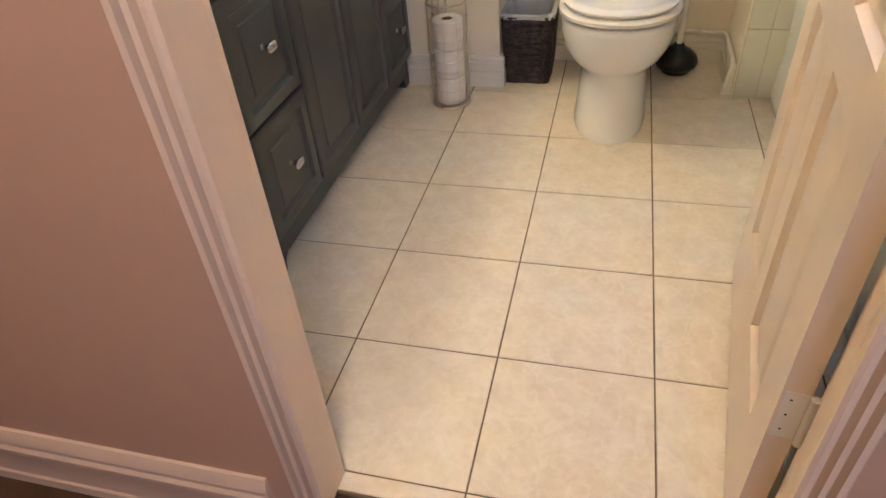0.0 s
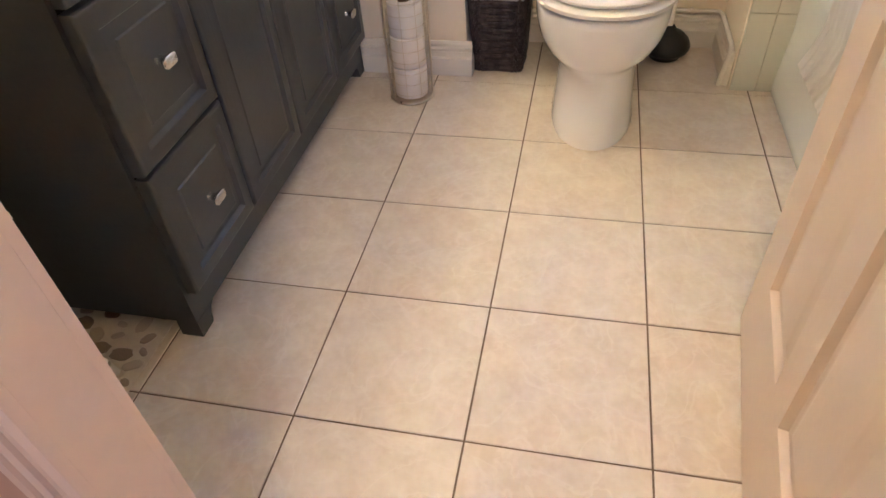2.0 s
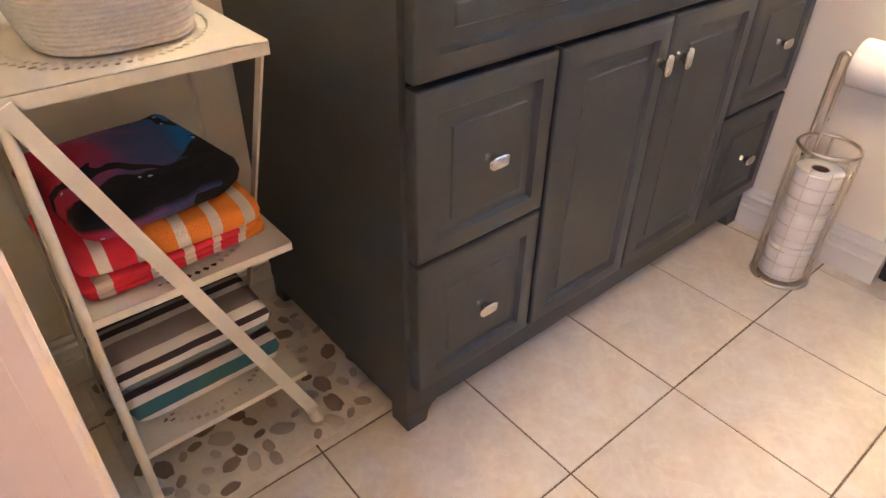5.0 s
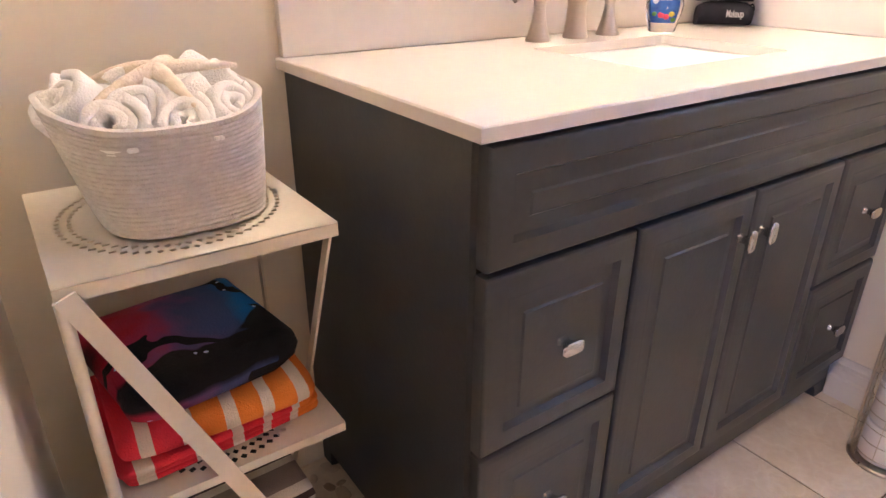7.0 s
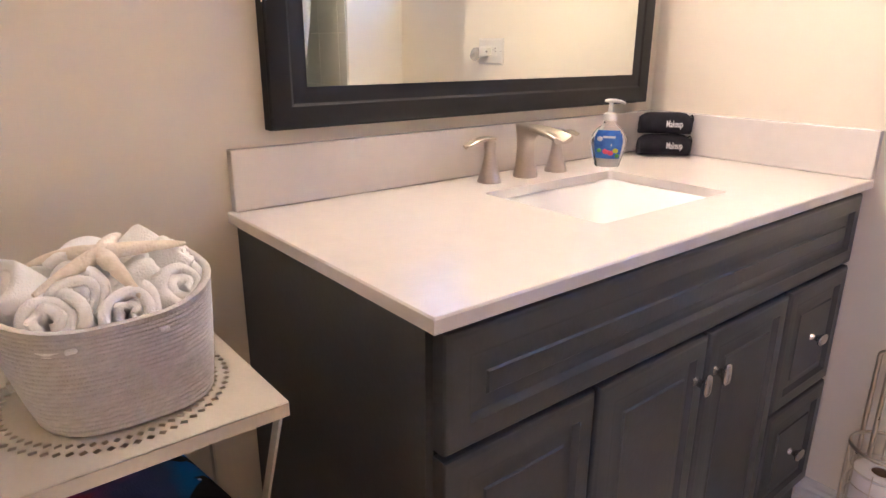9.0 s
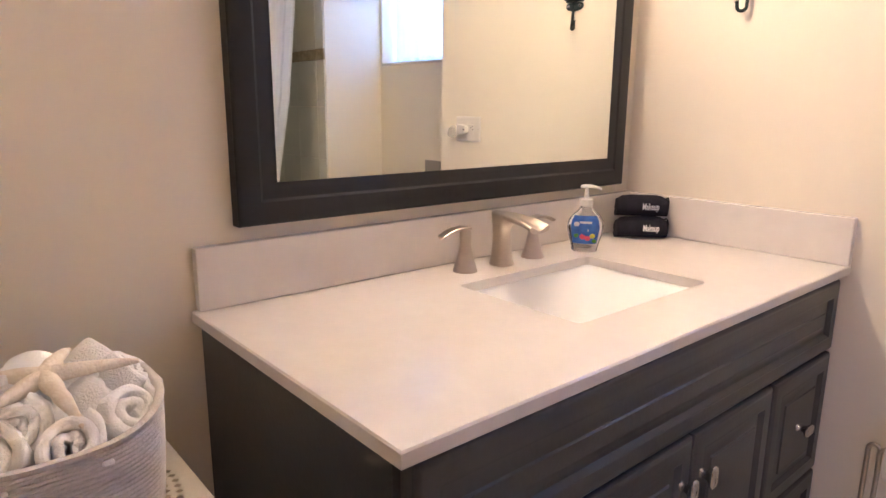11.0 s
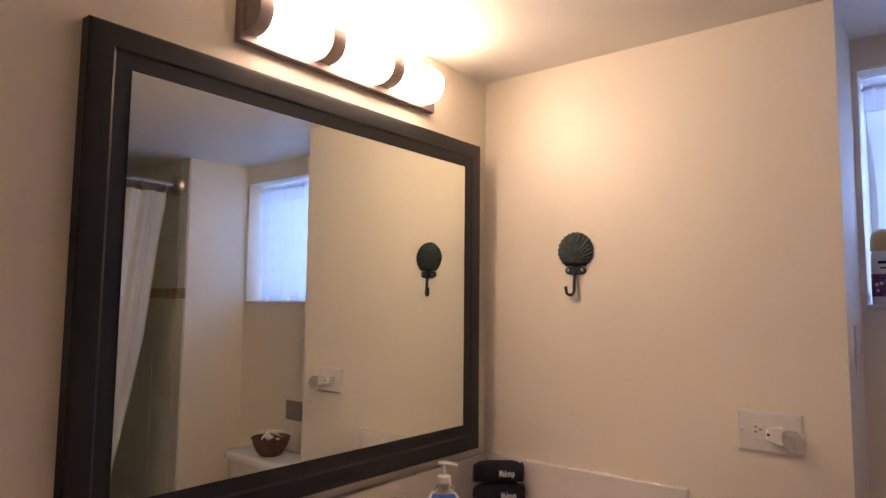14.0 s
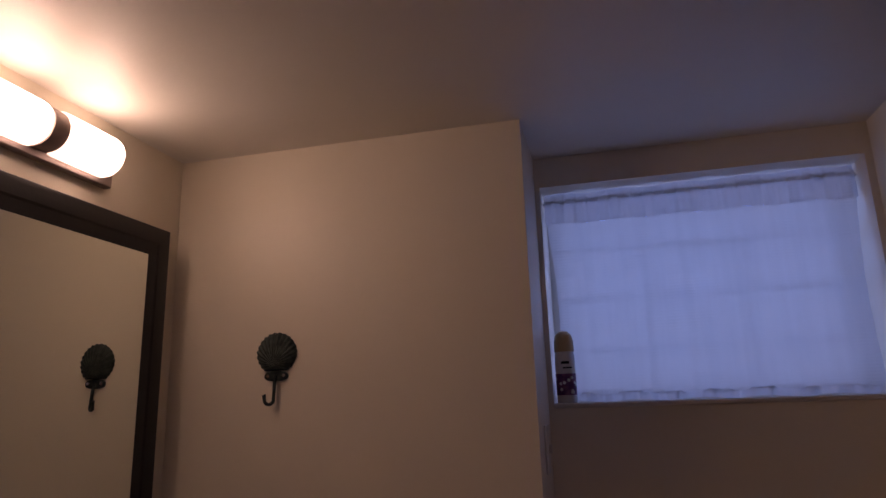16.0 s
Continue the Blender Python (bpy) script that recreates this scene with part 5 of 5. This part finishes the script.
# ---- window ----
def window():
    w = tagged(new("window_1"), "small basement window behind a sheer curtain", "window", kind="structure")
    x0, x1, z0, z1 = WIN
    y = WY + 0.20
    bm = box(x0, y, z0, x1, y + 0.03, z0 + 0.035)
    box(x0, y, z1 - 0.035, x1, y + 0.03, z1, bm=bm)
    box(x0, y, z0 + 0.035, x0 + 0.035, y + 0.03, z1 - 0.035, bm=bm)
    box(x1 - 0.035, y, z0 + 0.035, x1, y + 0.03, z1 - 0.035, bm=bm)
    part("window_frame", bm, M["trim"], w, "white painted window frame")
    bars_x, bars_z = [x0 + (x1 - x0) * k / 3 for k in (1, 2)], [z0 + (z1 - z0) * k / 4 for k in (1, 2, 3)]
    for x in bars_x:
        part("glazing_bar", box(x - 0.006, y + 0.002, z0 + 0.035, x + 0.006, y + 0.0275, z1 - 0.035, 0.002), M["trim"], w, "white painted glazing bar")
    xs, zs = [x0 + 0.035, *[v for x in bars_x for v in (x - 0.006, x + 0.006)], x1 - 0.035], [z0 + 0.035, *[v for z in bars_z for v in (z - 0.009, z + 0.009)], z1 - 0.035]
    for a, b in zip(xs[::2], xs[1::2]):
        for z in bars_z:
            part("glazing_bar", box(a, y + 0.004, z - 0.009, b, y + 0.026, z + 0.009), M["trim"], w, "white painted glazing bar")
        for c, d in zip(zs[::2], zs[1::2]):
            p = part("pane", box(a, y + 0.012, c, b, y + 0.016, d), M["pane"], w, "clear window pane")
            p.visible_shadow = False
    setting("trim_window_sill", box(x0, WY - 0.006, z0 - 0.012, x1, WY + 0.2, z0 + 0.001, 0.003), M["trim"], "white painted narrow window sill")


window()


def window_curtain():
    x0, x1, z0, z1 = WIN
    y = WY + 0.066
    c = thing("window_curtain", pose(0, y, 0), "sheer white cafe curtain with a gathered header on a thin rod", "curtain")
    n = 160
    def row(z, amp, freq, xs0, xs1, off=0.0, ph=0.0):
        r = []
        for i in range(n + 1):
            f = i / n
            r.append((xs0 + (xs1 - xs0) * f, off + amp * math.sin(f * freq + ph) + amp * 0.6 * math.sin(f * freq * 2.37 + 1), z + 0.0025 * math.sin(f * 31) * (1 if amp < 0.01 else 0)))
        return r
    zs = [1.958 - (1.958 - 1.482) * k / 30 for k in range(31)]
    rows = [row(z, 0.0011 + 0.0012 * i / 30, 40, x0 + 0.008 + 0.018 * math.sin(i * 0.10), x1 - 0.010 - 0.012 * math.sin(i * 0.10), 0.008 * i / 30 + 0.0034 * math.sin(i * math.pi / 5) ** 2) for i, z in enumerate(zs)]
    part("panel", loft(rows, False, False, close=False), M["sheer"], c, smooth=80)
    rows = [row(z, a, 120, x0 + 0.006, x1 - 0.006, o) for z, a, o in ((2.046, 0.001, 0.004), (2.034, 0.002, 0.002), (2.024, 0.003, -0.003), (2.014, 0.002, -0.001), (2.002, 0.003, -0.004), (1.978, 0.002, -0.003), (1.957, 0.0015, -0.002))]
    part("header", loft(rows, False, False, close=False), M["header"], c, smooth=80)
    rows = [row(z, 0.006, 46, x0 + 0.014, x1 - 0.018, 0.011 + o) for z, o in ((1.486, -0.0015), (1.480, -0.003), (1.4645, -0.002))]
    part("hem", loft(rows, False, False, close=False), M["header"], c, smooth=80)
    part("rod", tube([(x0 + 0.002, 0.006, 2.019), (x1 - 0.002, 0.006, 2.019)], 0.005, 10), M["plastic"], c, smooth=60)


window_curtain()


def spray_can():
    c = thing("air_freshener_can", pose(-0.188, WY + 0.028, WIN[2] + 0.001), "white and purple spray can with gold cap on window sill", "spray can")
    part("can", lathe([(0.024, 0.0), (0.026, 0.003), (0.026, 0.120), (0.0245, 0.128), (0.021, 0.134)], 32), M["canwhite"], c, smooth=50)
    part("label_band", lathe([(0.0263, 0.020), (0.0263, 0.075)], 32, cap0=False, cap1=False), M["purple"], c, "purple flower-printed label band", smooth=60)
    part("cap", lathe([(0.0255, 0.132), (0.0260, 0.136), (0.0255, 0.160), (0.022, 0.176), (0.012, 0.186), (0.0, 0.188)], 32), M["goldcap"], c, "rounded gold plastic cap", smooth=50)
    rnd = random.Random(3)
    for k in range(12):
        a, z = radians(rnd.uniform(-160, 10)), rnd.uniform(0.024, 0.070)
        b = part("petal", lathe([(0.0045, 0.0), (0.003, 0.0006), (0.0, 0.0008)], 8), M["canwhite"], c, smooth=60)
        b.matrix_basis = pose(0.0264 * math.cos(a), 0.0264 * math.sin(a), z) @ pose(0, 0, 0, 90, 0, math.degrees(a) + 90)
    for k, (a0, z, l) in enumerate(((-110, 0.100, 26), (-100, 0.088, 30))):
        p = part("writing_bar", loft([[(0.0264 * math.cos(radians(a0 + q)), 0.0264 * math.sin(radians(a0 + q)), zz) for q in range(0, l * 2, 4)] for zz in (z, z + 0.007 - 0.003 * k)], False, False, close=False), M["gap"], c)


spray_can()


# ---- things on the vanity ----
def soap():
    s = thing("soap_bottle", pose(-1.040, 2.446, 0.9135, 0, 0, 37) @ Matrix.Diagonal((1.12, 1.1, 0.99, 1)), "clear hand soap pump bottle with a blue aquarium-print label", "soap dispenser")
    prof = ((0.0, 0.024, 0.015), (0.004, 0.0275, 0.017), (0.012, 0.0285, 0.018), (0.030, 0.033, 0.0205), (0.048, 0.0370, 0.022), (0.062, 0.0385, 0.022), (0.078, 0.0355, 0.0205), (0.092, 0.0265, 0.017), (0.102, 0.016, 0.013), (0.112, 0.0125, 0.0125), (0.118, 0.0125, 0.0125))
    part("bottle", loft([ring(0, 0, z, a, b, 32, 2.3) for z, a, b in prof]), M["soapglass"], s, smooth=50)
    part("collar", lathe([(0.0145, 0.112), (0.0145, 0.128), (0.010, 0.131), (0.006, 0.132), (0.0045, 0.150), (0.0045, 0.155)], 20), M["plastic"], s, smooth=40)
    p = part("pump", loft([ring(u, 0, 0, 1, 1, 4) for u in ()] or [[(u, w * math.cos(2 * math.pi * k / 10), 0.158 + dz + h * math.sin(2 * math.pi * k / 10)) for k in range(10)] for u, w, h, dz in
             ((-0.014, 0.004, 0.003, 0.0), (-0.006, 0.009, 0.005, 0.001), (0.008, 0.009, 0.005, 0.001), (0.020, 0.005, 0.004, -0.001), (0.030, 0.004, 0.003, -0.005))]), M["plastic"], s, "white plastic pump head", smooth=60)
    lab = part("label_sheet", loft([[(a * math.sin(radians(q)) * 0.985, -b * math.cos(radians(q)) - 0.0008, z) for q in range(-52, 53, 8)] for z, a, b in
               ((0.022, 0.0318, 0.0204), (0.045, 0.0370, 0.0226), (0.062, 0.0392, 0.0228), (0.078, 0.0362, 0.0212), (0.090, 0.0290, 0.0182))], False, False, close=False), M["label"], s, "blue printed aquarium label", smooth=60)
    for x, z, r, mt in ((-0.004, 0.040, 0.007, "pink"), (0.006, 0.036, 0.006, "pink"), (-0.018, 0.042, 0.005, "green"), (0.016, 0.042, 0.006, "yellow"), (0.002, 0.056, 0.006, "canwhite"), (-0.018, 0.070, 0.006, "canwhite"), (0.020, 0.030, 0.005, "green")):
        b = part("print_spot", lathe([(r, 0.0), (r * 0.9, 0.0004), (0, 0.0005)], 12), M[mt], lab, smooth=60)
        b.matrix_basis = pose(x, -0.0228 + 0.30 * x * x * 10 * 0.6, z, 90, 0, 0)
    part("writing_bar", box(-0.012, -0.0236, 0.072, 0.014, -0.0228, 0.077), M["ink"], lab)


soap()


def makeup_towel(x, y, z, rz, seed):
    t = thing("rolled_makeup_towel", pose(x, y, z, 0, 0, rz) @ Matrix.Diagonal((1.07, 1.08, 1.10, 1)), "small rolled black makeup towel with white stitched lettering", "towel", "rolled makeup towels on the vanity")
    n = 40
    R = 0.0265
    rings = []
    for j in range(9):
        f = j / 8
        e = R * (1 - 0.22 * (abs(f - 0.5) * 2) ** 6)
        u = -0.062 + 0.124 * f
        rings.append([(u + 0.002 * math.sin(3 * k), e * 1.12 * math.cos(2 * math.pi * k / n) * (1 + 0.03 * noise.noise(Vector((k * 0.3, f * 4, seed)))), e + e * math.sin(2 * math.pi * k / n) * (1.0 if math.sin(2 * math.pi * k / n) > -0.6 else 0.93)) for k in range(n)])
    part("roll", loft(rings), M["darkcloth"], t, smooth=70)
    sp = []
    for i in range(60):
        a = i * 0.26
        r = 0.003 + 0.0195 * i / 60
        sp.append((0.0625, r * math.cos(a), R + r * math.sin(a)))
    part("fold_edge", tube(sp, 0.0018, 6), M["darkcloth"], t, smooth=70)
    text_mesh("lettering", "Makeup", 0.0225, pose(0.018, -R * 1.12 - 0.0012, R + 0.001, 90, 0, 0) @ Matrix.Diagonal((0.56, 1, 1, 1)), M["ink"], t, 0.0008, bold=True)


makeup_towel(-1.050, 2.700, 0.9135, 48, 1)
makeup_towel(-1.056, 2.706, 0.9135 + 0.056, 42, 2)

# ---- on the tank and the walls round it ----
def tank_bowl():
    """A small fluted bowl of dried petals and shells."""
    b = thing("tank_bowl", pose(0.162, 2.945, 0.795), "small round dark brown fluted wicker bowl on the toilet tank", "bowl")
    rings = []
    for r, z in ((0.040, 0.0), (0.045, 0.002), (0.058, 0.020), (0.070, 0.045), (0.080, 0.072), (0.084, 0.078), (0.080, 0.079), (0.066, 0.045), (0.045, 0.012)):
        rings.append([(r * (1 + 0.022 * math.cos(k * math.pi / 2)) * math.cos(2 * math.pi * k / 88), r * (1 + 0.022 * math.cos(k * math.pi / 2)) * math.sin(2 * math.pi * k / 88), z) for k in range(88)])
    part("body", loft(rings), M["basketdark"], b, smooth=70)
    g = random.Random(12)
    for k in range(16):
        a, d = g.uniform(0, 6.28), 0.055 * math.sqrt(g.random())
        r = g.uniform(0.012, 0.019)
        p = part("dried_petal", loft([ring(0, 0, z * r, q * r, q * r * 0.8, 9) for q, z in ((0.5, -0.3), (1.0, 0.0), (0.8, 0.3), (0.3, 0.5))]), M["petal"] if k % 3 else M["terry"], b, smooth=60)
        p.matrix_basis = pose(d * math.cos(a), d * math.sin(a), 0.070 + g.uniform(-0.004, 0.008), g.uniform(-40, 40), g.uniform(-40, 40), 0)


M["petal"] = mat("dried_petal", (0.42, 0.22, 0.17), (0.30, 0.14, 0.10), rough=0.8, scale=60, fine=200, var=1.0, bump=0.5)
tank_bowl()
starfish(pose(0.162, 2.940, 0.890, 0, 0, 10), 0.62)


def corner_pipe():
    """A white pipe laid on top of the baseboard, turning down at the chase."""
    p = thing("water_pipe", pose(0, 0, 0), "thin white plastic pipe along the top of the baseboard", "pipe")
    a, b = WY - 0.012, CX - 0.012
    pts = [(0.27, a, 0.127), (b - 0.03, a, 0.127), (b - 0.008, a - 0.004, 0.127), (b, a - 0.03, 0.127), (b, TY + 0.045, 0.127), (b - 0.001, TY + 0.030, 0.121), (b - 0.002, TY + 0.026, 0.10), (b - 0.012, TY + 0.026, 0.035), (b - 0.014, TY + 0.024, 0.0)]
    part("tube", tube(pts, 0.0085, 12), M["plastic"], p, smooth=60)
    for x in (0.36, 0.50):
        part("clip", box(x - 0.006, a - 0.010, 0.118, x + 0.006, a + 0.012, 0.1375, 0.002), M["plastic"], p, "white pipe clip")


corner_pipe()
plate = thing("wall_plate", pose(0.179, WY, 0.967), "square grey metal cover plate on the wall", "wall plate")
part("plate", box(-0.058, -0.005, -0.043, 0.058, -0.0006, 0.043, 0.002), M["vent"], plate)
sw = thing("light_switch", pose(HX, 2.935, 1.36), "white plastic switch plate on the return wall", "switch")
part("cover_plate", box(0.0005, -0.035, -0.055, 0.006, 0.035, 0.055, 0.002), M["outlet"], sw)
part("toggle", box(0.006, -0.004, -0.010, 0.014, 0.004, 0.010, 0.0015), M["outlet"], sw)


# ---- door ----
def door():
    L, T, H = 0.722, 0.035, 2.00
    ang = math.degrees(math.atan2(0.079, 0.66))
    d = tagged(new("door_1"), "cream painted six-panel door standing open into the bathroom", "door", kind="structure")
    d.matrix_world = pose(0.438, 1.060, 0.008, 0, 0, -ang)
    steps = [(0, 0.0), (0.003, -0.005), (0.009, -0.012), (0.016, -0.013), (0.020, -0.013), (0.042, -0.005), (0.046, -0.004)]
    ys = ((0.108, 0.318), (0.396, 0.606))
    zs = ((0.200, 0.690), (0.775, 1.560), (1.660, 1.880))
    bm = bmesh.new()
    xs = 0.0
    cy = sorted({0.0, L, *[v for p in ys for v in p]})
    cz = sorted({0.0, H, *[v for p in zs for v in p]})
    for face, s in ((0.0, -1), (T, 1)):
        for i in range(len(cy) - 1):
            for j in range(len(cz) - 1):
                if (cy[i], cy[i + 1]) in ys and (cz[j], cz[j + 1]) in zs:
                    rings = [[(face + s * dd, cy[i] + q, cz[j] + q), (face + s * dd, cy[i + 1] - q, cz[j] + q), (face + s * dd, cy[i + 1] - q, cz[j + 1] - q), (face + s * dd, cy[i] + q, cz[j + 1] - q)] for q, dd in steps]
                    loft(rings, cap0=False, bm=bm)
                else:
                    vs = [bm.verts.new((face, a, b)) for a, b in ((cy[i], cz[j]), (cy[i + 1], cz[j]), (cy[i + 1], cz[j + 1]), (cy[i], cz[j + 1]))]
                    bm.faces.new(vs)
    for q in (((0, 0, 0), (T, 0, 0), (T, 0, H), (0, 0, H)), ((0, L, 0), (T, L, 0), (T, L, H), (0, L, H)), ((0, 0, 0), (T, 0, 0), (T, L, 0), (0, L, 0)), ((0, 0, H), (T, 0, H), (T, L, H), (0, L, H))):
        bm.faces.new([bm.verts.new(p) for p in q])
    bmesh.ops.remove_doubles(bm, verts=bm.verts[:], dist=1e-5)
    part("door_leaf", bm, M["door"], d, smooth=25)
    for z in (0.300, 1.75):
        hg = part("hinge", box(0.004, -0.0015, z, T - 0.002, 0.0, z + 0.09), M["plastic"], d, "painted butt hinge")
        part("knuckle", tube([(T + 0.004, -0.006, z - 0.002), (T + 0.004, -0.006, z + 0.092)], 0.0065, 12), M["plastic"], hg, smooth=50)
        for zz in (0.015, 0.045, 0.075):
            part("screw_hole", box(0.012, -0.0021, z + zz, 0.015, -0.0014, z + zz + 0.003), M["slot"], hg)
    k = part("door_knob", lathe([(0.030, 0.0), (0.030, 0.006), (0.012, 0.010), (0.011, 0.026), (0.022, 0.034), (0.028, 0.048), (0.024, 0.060), (0.0, 0.064)], 28), M["nickel"], d, "round brushed nickel knob", smooth=50)
    k.matrix_basis = pose(0, L - 0.06, 0.93, 0, -90, 0)
    k2 = part("door_knob", lathe([(0.030, 0.0), (0.030, 0.006), (0.012, 0.010), (0.011, 0.026), (0.022, 0.034), (0.028, 0.048), (0.024, 0.060), (0.0, 0.064)], 28), M["nickel"], d, "round brushed nickel knob", smooth=50)
    k2.matrix_basis = pose(T, L - 0.06, 0.93, 0, 90, 0)


door()

# ---- hallway lamp ----
hl = thing("hall_ceiling_light", pose(0.10, 0.15, 2.35), "round lit opal glass hallway ceiling light", "light")
part("base", lathe([(0.13, -0.03), (0.14, -0.02), (0.14, -0.001)], 36), M["nickel"], hl, smooth=40)
part("glass_bowl", lathe([(0.0, -0.10), (0.06, -0.095), (0.105, -0.070), (0.125, -0.035), (0.125, -0.0305)], 36), M["ceilglass"], hl, "lit opal glass bowl", smooth=60)


# ---- floor ----
P = 0.335
setting("floor", box(WX - 0.05, DY0 + 0.035, -0.03, RX + 0.05, WY + 0.1, -0.0025), M["grout"], "beige ceramic floor tiles with dark grout joints")
floor = bpy.data.objects["floor"]
tile_mesh = {}


def tile_piece(w, l, h=0.0025, g=0.0020, name="tile"):
    key = (round(w, 4), round(l, 4), name)
    if key not in tile_mesh:
        x, y = w / 2 - g, l / 2 - g
        c = 0.0012
        bm = loft([[(-x, -y, -h), (x, -y, -h), (x, y, -h), (-x, y, -h)], [(-x, -y, -c), (x, -y, -c), (x, y, -c), (-x, y, -c)], [(-x + c, -y + c, 0), (x - c, -y + c, 0), (x - c, y - c, 0), (-x + c, y - c, 0)]], cap0=False)
        tile_mesh[key] = mesh_of(name, bm, M["tile"])
    return tile_mesh[key]


rnd = random.Random(21)
for i in range(-4, 5):
    for j in range(-2, 6):
        x0, x1 = max(i * P, WX), min((i + 1) * P, RX)
        y0, y1 = max(1.4 + j * P, DY0 + 0.038), min(1.4 + (j + 1) * P, WY)
        if x1 - x0 < 0.02 or y1 - y0 < 0.02:
            continue
        o = new("tile", tile_piece(x1 - x0, y1 - y0))
        o.parent = floor
        o.location = ((x0 + x1) / 2, (y0 + y1) / 2, rnd.uniform(-0.0003, 0.0003))

setting("trim_threshold", box(DL + 0.001, DY0 - 0.02, -0.03, DR - 0.001, DY0 + 0.034, -0.001, 0.003), M["wood"], "dark wooden threshold strip under the doorway")
setting("trim_riser", box(DL + 0.001, DY0 + 0.001, -HS, DR - 0.001, DY0 + 0.03, -0.031), M["wood"], "dark wooden riser below the bathroom threshold")
setting("floor_hall", box(-1.75, -1.1, -HS - 0.03, 2.0, DY0 + 0.03, -HS - 0.008), M["gap"], "dark stained wooden strip floor in the hallway")
fh = bpy.data.objects["floor_hall"]
for k in range(21):
    y1 = DY0 - 0.001 - k * 0.09
    x = -1.66 + rnd.uniform(-0.5, 0.0)
    while x < 1.9:
        ln = rnd.uniform(0.7, 1.3)
        a, b = max(x, -1.665), min(x + ln, 1.9)
        if b - a > 0.03:
            o = new("plank", mesh_of("plank", box(-(b - a) / 2 + 0.0008, -0.0442, -0.0075, (b - a) / 2 - 0.0008, 0.0442, 0, 0.0012), M["wood"]))
            o.parent = fh
            o.location = ((a + b) / 2, y1 - 0.045, -HS)
        x += ln

# wall tiles round the tub
backer = tagged(new("wall_tub_tiles"), "pale sage ceramic wall tiles round the bathtub", "wall", kind="structure")
TW, TH = 0.20, 0.25


def wall_tile(w, h, mt="bathtile"):
    key = (round(w, 4), round(h, 4), mt)
    if key not in tile_mesh:
        x, y, c = w / 2 - 0.001, h / 2 - 0.001, 0.0012
        bm = loft([[(-x, -y, 0), (x, -y, 0), (x, y, 0), (-x, y, 0)], [(-x, -y, 0.006), (x, -y, 0.006), (x, y, 0.006), (-x, y, 0.006)], [(-x + c, -y + c, 0.0072), (x - c, -y + c, 0.0072), (x - c, y - c, 0.0072), (-x + c, y - c, 0.0072)]], cap0=False)
        tile_mesh[key] = mesh_of("tile", bm, M[mt])
    return tile_mesh[key]


def tile_wall(u0, u1, z0, z1, place):
    z = z0
    while z < z1 - 0.01:
        hh = min(TH, z1 - z)
        band = abs(z - 1.467) < 0.002
        if z < 1.467 < z + hh - 0.002:
            hh = 1.467 - z
        elif band:
            hh = 0.052
        u = u0
        while u < u1 - 0.01:
            w = min(0.075 if (u == u0 and place == "end") else TW, u1 - u)
            o = new("tile", wall_tile(w, hh, "accent" if band else "bathtile"))
            o.parent = backer
            if place == "end":
                o.matrix_basis = pose(u + w / 2, TY, z + hh / 2, 90, 0, 0)
            else:
                o.matrix_basis = pose(RX, u + w / 2, z + hh / 2, 90, 0, -90)
            u += w
        z += hh


tile_wall(CX + 0.004, RX, 0.0, CZ, "end")
tile_wall(1.25, TY - 0.008, 0.40, CZ, "side")
